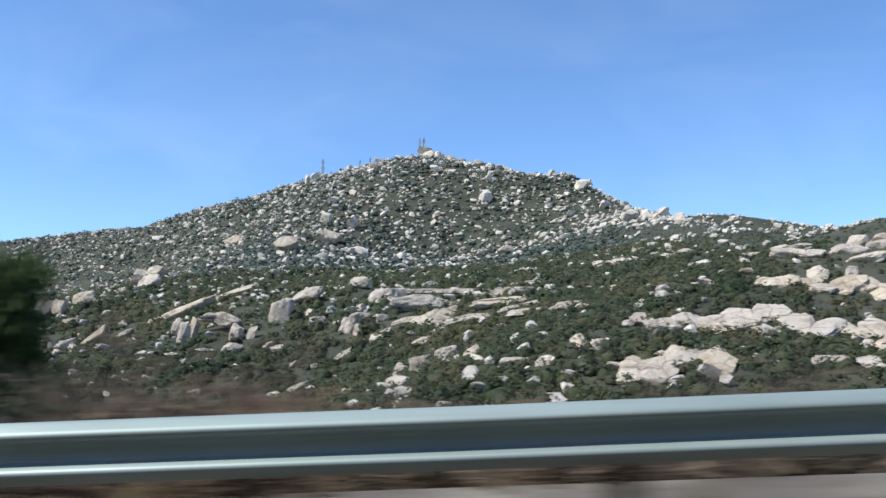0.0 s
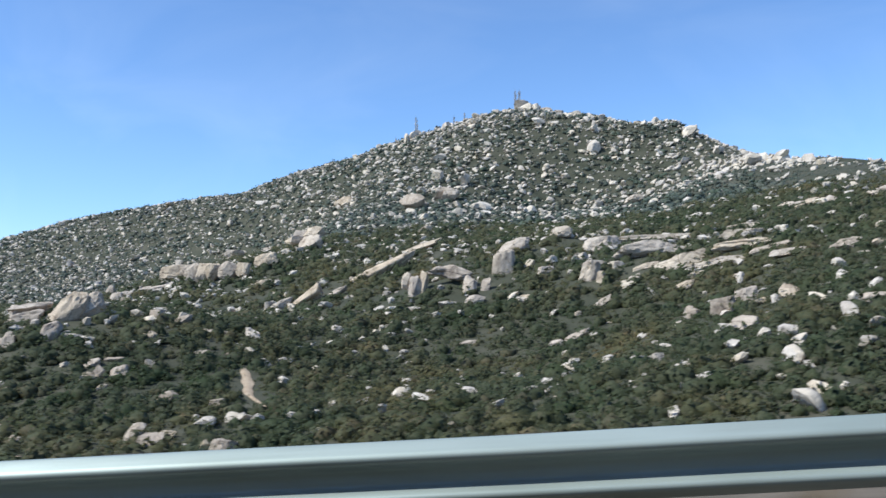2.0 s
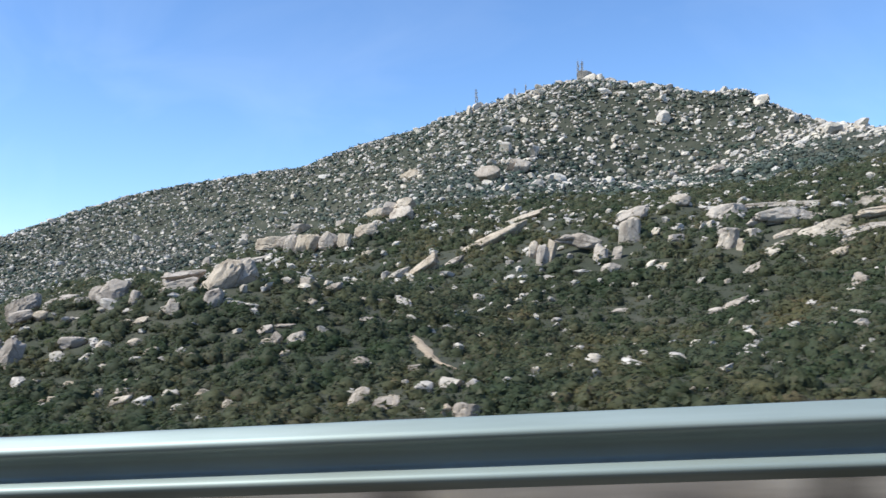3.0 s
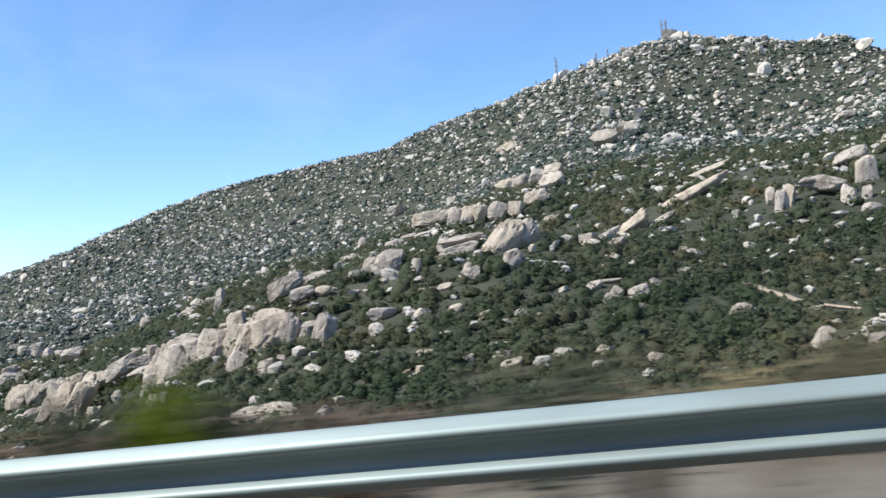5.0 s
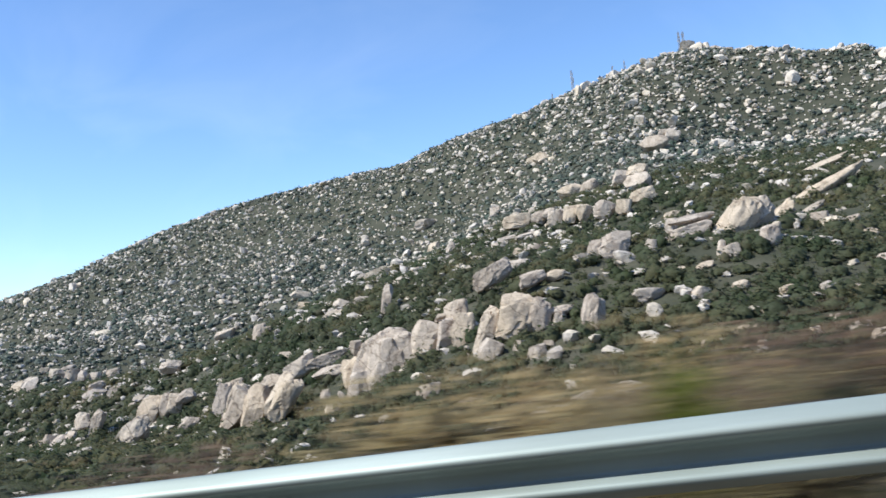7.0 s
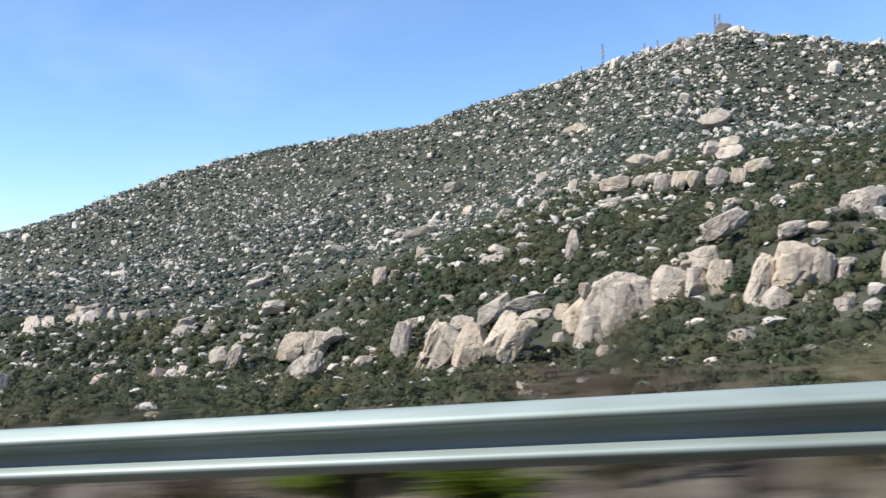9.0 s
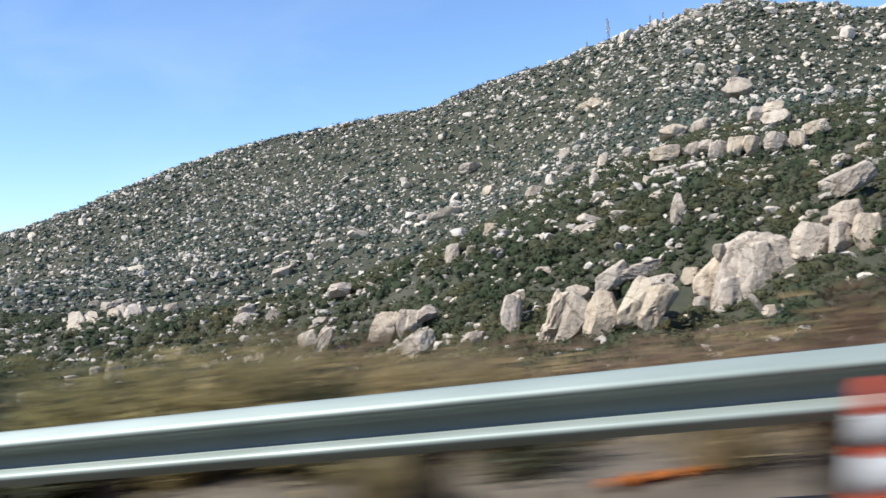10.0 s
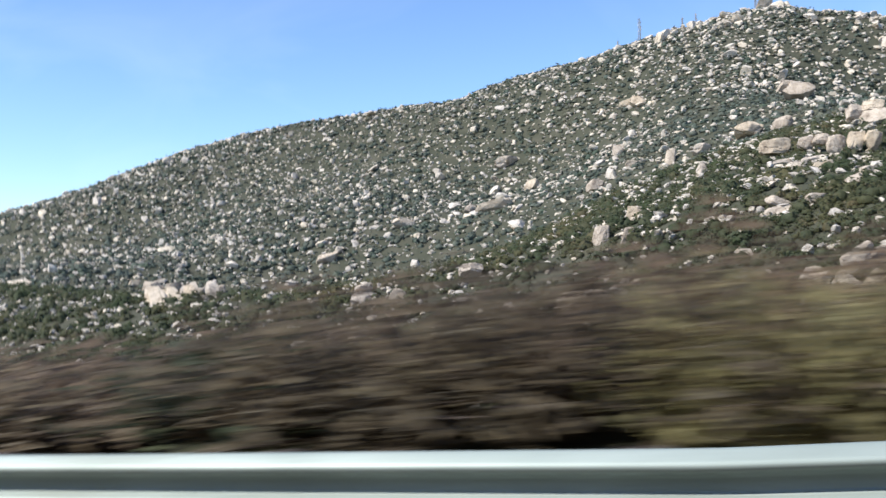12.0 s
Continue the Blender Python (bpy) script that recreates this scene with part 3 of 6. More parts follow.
rock("dome", -201.5, 167.2, -5.8, 5.2, 2.3, 2.7, 15, 10, -12)
rock("dome", -197.1, 167.5, -5.6, 3.9, 1.7, 2.0, -10, 10, -4)
rock("dome", -210.3, 180.1, -4.0, 8.7, 3.6, 4.0, 13, 10, -24)
rock("round", -181.3, 154.5, -11.2, 5.8, 2.6, 2.9, 9, 10, 0)
rock("round", -172.9, 151.9, -11.4, 3.2, 1.6, 2.1, 14, 10, 0)
rock("round", -169.2, 135.2, -17.4, 3.7, 1.6, 1.8, 2, 10, 0)
rock("slab", -188.8, 169.8, -6.2, 4.3, 1.4, 1.4, -5, 32, -3)
rock("slab", -190.8, 165.7, -8.5, 3.0, 1.0, 1.2, -13, 32, 0)
rock("round", -177.4, 162.4, -7.4, 2.3, 1.0, 1.1, -2, 10, 0)
rock("slab", -174.4, 162.6, -6.9, 3.3, 1.0, 1.0, -5, 32, 0)
rock("round", -179.6, 140.2, -17.1, 2.1, 1.0, 1.3, -13, 10, 0)
rock("round", -175.0, 134.0, -18.5, 2.7, 1.2, 1.5, -3, 10, 0)
rock("round", -160.2, 146.4, -12.5, 2.9, 1.6, 2.3, 13, 10, 0)
rock("round", -155.2, 128.1, -18.0, 3.7, 1.8, 2.2, 15, 10, 0)
rock("round", -168.7, 128.7, -19.1, 1.4, 0.9, 1.6, -13, 10, 0)
rock("slab", -171.6, 129.7, -19.3, 2.2, 1.0, 0.9, 2, 32, 0)
rock("slab", -209.4, 327.8, 12.1, 12.0, 3.6, 2.9, 10, 32, -10)
rock("round", -219.3, 312.2, 8.2, 5.7, 3.2, 4.5, -4, 10, 0)
rock("round", -211.7, 303.9, 7.0, 4.4, 2.2, 2.8, -5, 10, 0)
rock("block", -217.8, 181.7, -10.1, 2.6, 1.3, 1.7, 12, 10, 0)
rock("face", -237.0, 153.9, -24.1, 3.5, 0.9, 1.0, 3, 10, 60)
rock("face", -112.9, 115.5, -17.1, 2.1, 1.4, 3.7, -8, 10, 28)
rock("face", -107.9, 109.3, -17.8, 3.5, 1.8, 3.8, 10, 10, 8)
rock("slab", -108.8, 116.5, -17.5, 2.9, 1.3, 1.5, 7, 32, 5)
rock("face", -99.7, 107.5, -18.1, 1.3, 1.0, 2.8, -14, 10, 28)
rock("face", -96.9, 107.4, -17.9, 3.4, 1.6, 3.1, -13, 10, 18)
rock("slab", -142.0, 156.3, -8.9, 3.3, 1.6, 2.0, -1, 32, -8)
rock("slab", -139.3, 158.6, -8.5, 5.1, 1.5, 1.2, -3, 32, -2)
rock("block", -134.0, 151.6, -10.8, 3.8, 2.1, 3.0, 2, 10, -8)
rock("face", -138.0, 151.3, -10.6, 2.3, 1.3, 2.8, -4, 10, 22)
rock("round", -139.0, 149.2, -11.3, 2.5, 1.5, 2.3, 12, 10, 0)
rock("slab", -137.5, 144.2, -13.2, 3.0, 1.3, 1.5, -9, 32, -12)
rock("round", -134.5, 146.1, -12.8, 1.8, 1.0, 1.3, 13, 10, 0)
rock("round", -166.5, 151.2, -10.9, 3.0, 1.5, 1.8, 6, 10, 0)
rock("face", -150.8, 142.8, -13.4, 2.6, 1.2, 2.2, 5, 10, 20)
rock("round", -157.0, 132.9, -16.9, 3.1, 1.5, 2.0, -14, 10, 0)
rock("face", -140.2, 125.5, -17.7, 2.7, 1.2, 2.1, 14, 10, 25)
rock("round", -133.6, 119.1, -18.3, 2.1, 1.1, 1.4, -7, 10, 0)
rock("slab", -154.2, 124.3, -18.8, 4.1, 1.6, 2.0, -1, 32, -12)
rock("round", -161.4, 130.2, -18.1, 1.9, 1.1, 1.7, 8, 10, 0)
rock("round", -109.1, 135.8, -15.1, 2.6, 1.5, 2.1, 5, 10, 0)
rock("face", -119.2, 139.4, -14.4, 2.9, 1.5, 3.1, -12, 10, 16)
rock("round", -117.6, 139.8, -14.8, 1.4, 0.9, 1.5, 11, 10, 0)
rock("slab", -125.6, 168.7, -7.7, 4.2, 1.3, 1.1, 15, 32, -3)
rock("slab", -120.1, 172.5, -8.1, 3.1, 1.0, 0.9, 6, 32, 0)
rock("slab", -170.5, 161.2, -7.0, 3.5, 1.1, 1.3, 4, 32, -8)
rock("round", -116.1, 148.2, -13.6, 1.8, 0.8, 0.8, 4, 10, 0)
rock("round", -126.4, 132.3, -16.2, 1.3, 0.6, 0.7, 12, 10, 0)
rock("round", -125.7, 108.2, -19.5, 1.8, 0.9, 1.2, -10, 10, 0)
rock("block", -143.0, 185.7, 0.1, 3.6, 2.1, 3.2, -12, 10, -6)
rock("slab", -152.8, 182.6, 0.5, 3.3, 1.8, 2.3, 8, 32, 0)
rock("slab", -137.6, 186.6, -1.3, 5.7, 1.8, 1.8, 9, 32, -28)
rock("face", -138.4, 172.3, -4.1, 3.1, 1.4, 2.4, -8, 10, 16)
rock("slab", -113.6, 288.1, 14.0, 31.2, 5.6, 4.4, 12, 32, -25)
rock("slab", -104.3, 322.8, 24.4, 22.8, 2.8, 2.2, -5, 32, -18)
rock("slab", -131.8, 270.6, 5.7, 13.2, 4.4, 5.3, -15, 32, -33)
rock("warm_face", -137.8, 264.1, 3.1, 7.5, 2.8, 4.1, 13, 10, -20)
rock("slab", -123.4, 269.7, 6.1, 12.0, 2.4, 1.9, -14, 32, -22)
rock("slab", -128.1, 184.2, -3.8, 9.9, 1.5, 1.2, 0, 32, 8)
rock("block", -79.7, 245.1, 11.4, 9.1, 3.7, 3.9, -11, 10, 14)
rock("slab", -83.7, 244.8, 12.2, 8.2, 2.6, 2.5, 11, 32, 5)
rock("face", -91.8, 243.7, 6.9, 3.3, 2.5, 7.5, 7, 10, 4)
rock("face", -89.2, 244.7, 8.5, 2.9, 2.2, 6.9, -15, 10, 4)
rock("face", -94.3, 244.5, 9.6, 2.5, 1.7, 4.9, 11, 10, 4)
rock("face", -75.3, 240.3, 6.9, 3.8, 2.5, 6.7, 6, 10, 4)
rock("block", -73.2, 230.9, 2.9, 5.2, 2.6, 3.4, 13, 10, 8)
rock("face", -70.9, 241.2, 7.3, 2.6, 1.7, 4.8, -3, 10, 4)
rock("block", -66.2, 256.1, 14.2, 6.1, 4.7, 9.4, 2, 10, 5)
rock("slab", -64.1, 279.0, 21.4, 10.7, 3.4, 4.1, 5, 32, -10)
rock("face", -41.8, 235.9, 9.7, 5.2, 3.0, 6.7, -11, 10, 6)
rock("block", -40.3, 244.8, 12.5, 6.7, 2.7, 2.9, 15, 10, -4)
rock("round", -39.0, 232.8, 8.3, 2.3, 1.8, 3.9, -4, 10, 0)
rock("dome", -48.0, 288.0, 26.6, 7.2, 3.2, 3.8, -12, 10, 0)
rock("block", -53.9, 248.9, 11.5, 4.9, 2.3, 2.9, 14, 10, 0)
rock("slab", -60.4, 229.1, 3.2, 5.1, 1.6, 1.9, -6, 32, -10)
rock("slab", -47.9, 197.8, -6.6, 7.7, 2.4, 2.2, 8, 32, -28)
rock("slab", -40.2, 216.5, 1.2, 6.4, 2.0, 1.9, 3, 32, -34)
rock("round", -51.9, 195.5, -7.9, 3.6, 1.7, 2.0, 6, 10, 0)
rock("round", -46.2, 212.5, -1.2, 1.7, 1.0, 1.7, 7, 10, 0)
rock("slab", -72.3, 202.6, -7.5, 4.5, 1.4, 1.2, 10, 32, 6)
rock("round", -75.6, 137.4, -14.8, 1.6, 0.8, 1.1, -6, 10, 0)
rock("slab", -82.4, 157.4, -14.9, 1.5, 1.0, 0.6, 9, 32, 0)
rock("block", -16.8, 184.9, -0.3, 5.4, 2.9, 4.0, 4, 10, -14)
rock("block", -11.5, 186.8, 1.9, 5.2, 2.7, 3.8, 14, 10, -6)
rock("slab", -19.4, 157.7, -4.0, 6.1, 2.5, 3.1, -7, 32, -22)
rock("slab", -9.4, 179.5, 0.8, 5.4, 1.7, 1.5, -6, 32, -4)
rock("face", -22.1, 192.1, -1.6, 3.4, 1.7, 3.4, -11, 10, 8)
rock("block", -7.9, 211.8, 6.9, 4.0, 1.7, 1.9, -14, 10, 0)
rock("sheet", -14.9, 273.5, 22.1, 33.1, 3.4, 2.6, 4, 32, -1)
rock("sheet", -23.0, 252.4, 16.8, 21.8, 6.3, 5.0, 15, 32, 2)
rock("sheet", 7.9, 273.6, 24.9, 10.1, 3.2, 2.6, -10, 32, -4)
rock("warm_face", 3.0, 256.1, 21.1, 13.0, 3.3, 3.3, -3, 10, -3)
rock("sheet", 0.2, 241.1, 16.9, 16.8, 4.2, 3.3, 10, 32, -4)
rock("warm_face", -18.1, 232.3, 11.7, 13.3, 4.1, 5.0, -14, 10, -12)
rock("sheet", -8.1, 227.5, 11.4, 14.4, 4.1, 3.2, 3, 32, -4)
rock("sheet", 4.4, 231.7, 14.9, 17.5, 2.7, 2.1, 3, 32, -14)
rock("sheet", 7.4, 220.4, 13.1, 11.1, 3.1, 2.4, 5, 32, -4)
rock("dome", -35.7, 269.5, 20.3, 11.2, 4.9, 5.6, 9, 10, -12)
rock("slab", -26.6, 237.6, 11.2, 7.6, 2.4, 2.0, 10, 32, -14)
rock("round", -15.2, 221.6, 8.1, 5.6, 2.2, 2.3, 5, 10, 0)
rock("slab", -31.2, 228.7, 7.4, 5.0, 1.6, 2.0, -12, 32, -22)
rock("slab", -20.7, 215.7, 4.8, 6.9, 2.2, 2.1, -1, 32, -16)
rock("round", -110.2, 408.2, 41.2, 5.5, 4.4, 2.4, 7, 34)
rock("round", -113.0, 407.0, 40.4, 3.4, 3.1, 1.4, -3, 20)
rock("block", -108.5, 408.8, 40.5, 3.4, 3.0, 1.3, 24, 20)
rock("round", 2.6, 533.3, 68.3, 10.9, 8.7, 4.1, -8, 33)
rock("round", -120.4, 588.0, 83.9, 15.9, 12.7, 7.8, -5, 29)
rock("round", -206.9, 651.5, 91.1, 9.8, 7.9, 5.1, 9, 27)
rock("round", 15.6, 204.1, 13.4, 4.7, 3.7, 2.5, -13, 31)
rock("round", 13.2, 204.6, 13.1, 2.9, 2.6, 2.0, -18, 19)
rock("block", 17.0, 202.6, 13.0, 2.2, 2.0, 1.9, -21, 19)
rock("round", 19.0, 194.0, 12.9, 3.6, 2.9, 1.6, -9, 31)
rock("face", 35.6, 327.8, 37.3, 7.6, 2.3, 5.8, -15, 72)
rock("slab", 40.8, 327.7, 38.1, 7.7, 2.3, 6.0, -20, 73)
rock("slab", 40.1, 316.7, 36.2, 7.3, 2.2, 6.9, -10, 76)
rock("face", 46.1, 324.5, 38.5, 8.4, 2.5, 7.1, 4, 75)
rock("slab", 49.1, 317.1, 38.5, 4.6, 1.6, 7.3, 5, 69)
rock("slab", 66.2, 231.6, 29.8, 7.2, 1.6, 7.4, -24, 80)
rock("warm_face", 58.2, 189.5, 18.6, 5.3, 1.6, 4.0, -31, 61)
rock("sheet", 60.6, 189.4, 18.6, 6.7, 2.0, 4.6, -27, 58)
rock("sheet", 63.6, 190.9, 19.5, 3.7, 1.6, 4.4, -19, 64)
rock("warm_face", 66.9, 190.3, 18.8, 7.1, 2.1, 4.2, -11, 60)
rock("sheet", 68.8, 186.5, 17.2, 5.6, 1.7, 3.9, -28, 66)
rock("warm_face", 70.7, 194.7, 21.1, 4.8, 1.6, 6.7, -21, 59)
rock("sheet", 72.4, 187.6, 17.5, 6.0, 1.8, 6.2, -14, 60)
rock("sheet", 75.8, 189.7, 18.7, 7.1, 2.1, 7.2, -13, 60)
rock("warm_face", 80.0, 190.3, 18.7, 5.2, 1.6, 7.2, 5, 63)
rock("sheet", 81.3, 185.6, 16.2, 6.7, 2.0, 8.0, -12, 58)
rock("round", 78.6, 195.5, 21.5, 2.9, 2.4, 3.3, -11, 18)
rock("round", 26.4, 163.3, 8.9, 4.0, 3.2, 2.3, 1, 30)
rock("round", 24.2, 162.6, 8.2, 2.3, 2.1, 1.4, 1, 18)
rock("block", 27.6, 162.6, 8.3, 2.2, 2.0, 1.4, -20, 18)
rock("warm_face", 30.1, 159.1, 8.1, 7.2, 2.2, 5.0, -6, 65)
rock("sheet", 35.3, 161.0, 8.5, 8.4, 2.5, 6.5, 3, 66)
rock("sheet", 37.5, 159.4, 8.2, 6.4, 1.9, 5.7, -8, 62)
rock("warm_face", 39.0, 160.3, 8.3, 6.9, 2.1, 7.0, -8, 72)
rock("sheet", 43.0, 158.9, 8.3, 9.1, 2.7, 8.8, -6, 68)
rock("sheet", 45.0, 158.8, 7.8, 6.2, 1.9, 8.6, -18, 70)
rock("warm_face", 43.4, 160.9, 8.8, 6.5, 1.9, 12.9, -25, 69)
rock("sheet", 50.9, 167.4, 10.6, 9.2, 2.8, 9.6, -19, 69)
rock("sheet", 53.3, 158.9, 7.7, 6.6, 2.0, 11.9, -19, 64)
rock("warm_face", 56.9, 157.5, 7.2, 7.4, 2.2, 12.7, -34, 74)
rock("sheet", 62.0, 160.0, 7.7, 5.3, 1.6, 11.2, -7, 74)
rock("sheet", 66.4, 157.3, 7.2, 5.3, 1.6, 10.0, -24, 67)
rock("warm_face", 66.6, 154.6, 6.4, 7.8, 2.3, 12.0, -28, 70)
rock("face", 60.1, 145.7, 3.9, 2.9, 1.9, 6.0, -29, 74)
rock("face", 62.3, 144.6, 4.1, 2.6, 1.9, 6.8, -39, 71)
rock("round", 60.6, 144.5, 4.1, 1.2, 1.0, 0.8, -52, 21)
rock("slab", 51.2, 137.8, 1.6, 6.8, 1.5, 5.4, -5, 70)
rock("slab", 55.3, 135.6, 1.3, 8.6, 1.9, 5.7, -16, 72)
rock("round", 18.4, 139.1, 0.0, 4.2, 3.4, 1.2, -3, 34)
rock("warm_face", 20.7, 136.0, -0.2, 4.0, 1.6, 9.4, -14, 67)
rock("sheet", 24.2, 135.5, -0.3, 6.6, 2.0, 7.5, -19, 61)
rock("sheet", 27.1, 139.6, 1.3, 4.1, 1.6, 10.4, -21, 63)
rock("warm_face", 30.2, 139.6, 1.6, 6.6, 2.0, 8.7, -19, 68)
rock("sheet", 34.1, 138.2, 1.3, 6.2, 1.9, 10.6, -11, 66)
rock("warm_face", 14.2, 153.1, 3.8, 3.7, 2.3, 6.6, -3, 61)
rock("warm_face", 17.2, 152.8, 3.5, 3.0, 2.3, 5.4, -11, 67)
rock("round", 16.6, 151.7, 4.1, 1.7, 1.1, 1.1, 4, 20)
rock("slab", 2.4, 152.3, 0.9, 6.6, 1.4, 5.3, 3, 74)
rock("slab", -5.1, 178.6, 2.7, 4.8, 1.6, 7.9, 6, 71)
rock("round", 45.8, 193.5, 18.7, 3.9, 3.1, 1.1, -17, 42)
rock("round", 43.8, 193.8, 18.4, 2.1, 1.9, 0.6, -39, 25)
rock("block", 46.8, 192.2, 18.4, 2.0, 1.8, 0.8, 6, 25)
rock("face", 71.2, 214.1, 28.3, 7.9, 2.4, 4.0, -25, 68)
rock("slab", 74.0, 213.7, 28.5, 6.2, 1.9, 4.2, -22, 61)
rock("slab", 75.3, 209.7, 27.5, 5.4, 1.6, 3.4, -25, 61)
rock("face", 82.2, 211.4, 28.9, 5.0, 1.6, 3.6, -12, 65)
rock("slab", 84.9, 209.4, 28.6, 6.9, 2.1, 3.2, -12, 68)
rock("slab", 86.1, 204.5, 26.2, 7.6, 2.3, 3.9, -19, 65)
rock("face", 91.5, 204.8, 26.4, 8.3, 2.5, 3.2, -18, 64)
rock("round", 55.9, 199.6, 21.6, 4.1, 3.3, 1.1, -16, 39)
rock("face", 88.0, 215.0, 30.2, 5.2, 3.7, 5.5, -24, 53)
rock("face", 92.5, 213.1, 29.7, 5.7, 3.9, 4.7, -27, 55)
rock("face", 93.8, 215.1, 31.9, 4.8, 3.3, 3.2, -30, 55)
rock("round", 89.9, 212.5, 30.2, 1.6, 1.3, 1.5, -23, 19)
rock("round", 88.0, 213.5, 30.8, 2.9, 2.6, 2.6, -47, 19)
rock("face", 59.4, 304.8, 38.4, 5.7, 1.7, 6.9, -10, 77)
rock("slab", 65.6, 313.5, 40.7, 7.8, 2.3, 5.6, -1, 75)
rock("slab", 67.6, 306.2, 40.2, 5.0, 1.6, 5.2, -2, 76)
rock("face", 71.7, 224.2, 30.7, 4.6, 1.6, 2.8, -26, 67)
rock("slab", 73.6, 223.5, 30.6, 6.7, 2.0, 2.4, -19, 70)
rock("slab", 76.1, 219.0, 30.7, 5.5, 1.7, 2.6, -11, 76)
rock("round", -117.8, 583.4, 82.7, 11.8, 9.4, 8.9, -8, 23)
rock("round", -206.9, 646.3, 88.2, 10.9, 8.7, 5.3, 7, 26)
rock("round", -218.4, 137.0, -22.7, 3.6, 2.9, 3.5, 3, 19)
rock("round", -211.1, 129.9, -23.7, 3.4, 2.7, 1.3, 18, 33)
rock("round", -205.7, 111.4, -25.4, 3.3, 2.6, 2.0, 2, 26)
rock("face", -198.0, 116.2, -24.2, 6.6, 2.0, 4.4, -4, 66)
rock("slab", -194.7, 117.2, -23.5, 7.7, 2.3, 4.1, -12, 65)
rock("slab", -189.2, 117.1, -22.8, 8.7, 2.6, 4.4, 8, 65)
rock("round", -352.7, 238.9, -37.7, 3.8, 3.0, 3.8, 21, 22)
rock("round", -354.3, 237.7, -38.5, 2.0, 1.8, 2.8, 34, 13)
rock("block", -351.7, 239.6, -38.6, 2.2, 2.0, 2.3, 17, 13)
rock("block", -167.3, 386.0, 37.0, 8.2, 5.2, 6.1, 6, 36)
rock("block", -160.5, 382.7, 33.3, 11.1, 7.3, 7.3, -23, 34)
rock("block", -160.2, 385.3, 38.4, 8.3, 6.2, 5.9, -21, 34)
rock("round", -188.2, 458.1, 40.8, 13.6, 10.9, 7.6, -9, 27)
rock("round", -180.0, 433.8, 40.2, 8.7, 6.9, 7.7, -11, 20)
rock("block", -222.3, 480.3, 31.6, 4.7, 3.3, 11.8, -12, 35)
rock("round", -237.5, 550.6, 43.6, 7.2, 5.7, 7.5, -4, 18)
rock("round", -301.8, 661.7, 50.3, 17.2, 13.7, 7.6, -2, 19)
rock("warm_face", -445.4, 329.4, -27.9, 5.1, 1.6, 28.0, 30, 80)
rock("sheet", -438.7, 319.0, -28.6, 5.9, 1.8, 26.5, 29, 70)
rock("sheet", -436.2, 324.0, -27.9, 6.2, 1.9, 20.4, 26, 71)
rock("warm_face", -433.3, 322.8, -28.2, 5.3, 1.6, 26.0, 37, 78)
rock("sheet", -432.7, 336.6, -28.1, 4.8, 1.6, 27.9, 27, 74)
rock("sheet", -433.0, 341.5, -28.3, 4.8, 1.6, 30.5, 24, 74)
rock("warm_face", -422.5, 330.1, -27.8, 5.2, 1.6, 29.0, 26, 70)
rock("round", -314.7, 541.5, 11.1, 20.9, 16.7, 5.0, 7, 41)
rock("round", -370.7, 549.0, 3.1, 14.2, 11.4, 5.6, 6, 29)
rock("round", -413.3, 517.4, -16.7, 13.6, 10.9, 5.4, 0, 27)
rock("round", -208.5, 469.5, 33.2, 9.2, 7.4, 4.8, -6, 28)
rock("round", -260.2, 499.6, 18.6, 9.6, 7.7, 6.0, 3, 26)
rock("round", -287.8, 601.0, 28.2, 9.7, 7.8, 6.7, -6, 24)
rock("face", -347.2, 234.7, -37.9, 3.6, 2.4, 7.7, 9, 69)
rock("face", -344.2, 235.7, -37.9, 3.3, 2.4, 7.9, 18, 63)
rock("round", -345.2, 234.6, -37.7, 1.8, 1.4, 1.8, 43, 22)
rock("block", -328.7, 271.8, -21.3, 6.9, 5.0, 3.5, 22, 46)
rock("block", -361.3, 279.5, -28.6, 7.3, 4.8, 5.0, 13, 35)
rock("block", -361.4, 281.2, -25.4, 5.2, 4.1, 3.1, 30, 35)
rock("round", -364.2, 277.3, -30.1, 1.5, 1.3, 1.4, 28, 11)
rock("round", -353.6, 155.9, -31.0, 4.4, 3.5, 1.7, 24, 33)
rock("round", -349.5, 158.0, -29.7, 2.2, 1.8, 4.3, 30, 18)
rock("round", -345.7, 156.7, -29.3, 3.3, 2.6, 5.0, 26, 18)
rock("round", -377.4, 262.0, -37.1, 3.6, 2.9, 2.6, 25, 23)
rock("round", -334.4, 172.1, -30.7, 3.4, 2.8, 2.1, 24, 26)
rock("round", -344.8, 171.9, -30.4, 2.9, 2.3, 1.9, 25, 25)
rock("round", -135.0, 531.7, 70.9, 16.2, 13.0, 8.5, -15, 28)
rock("face", -401.1, 549.7, -0.7, 4.4, 1.7, 11.5, 0, 54)
rock("round", -330.0, 553.7, 11.7, 7.2, 5.8, 5.3, 15, 23)
rock("round", -211.3, 653.4, 90.1, 13.0, 10.4, 5.6, -16, 21)

rock("round", -9.3, 5.5, 0.25, 0.55, 0.5, 0.95, 20, 0, 0)
# the boulders on the summit
for sx, sy, sw, sh in ((-70, 774, 17, 9), (-57, 773, 9, 7), (-47, 771, 11, 6), (-84, 776, 8, 6), (-93, 778, 7, 5), (-36, 768, 9, 5)):
    rock("round", sx, sy, float(ground_height(np.array([sx]), np.array([sy]))[0]) + sh * 0.35, sw, sw * 0.8, sh, 15 * sw, 0)
ROCK_TABLE = np.array(ROCKS)


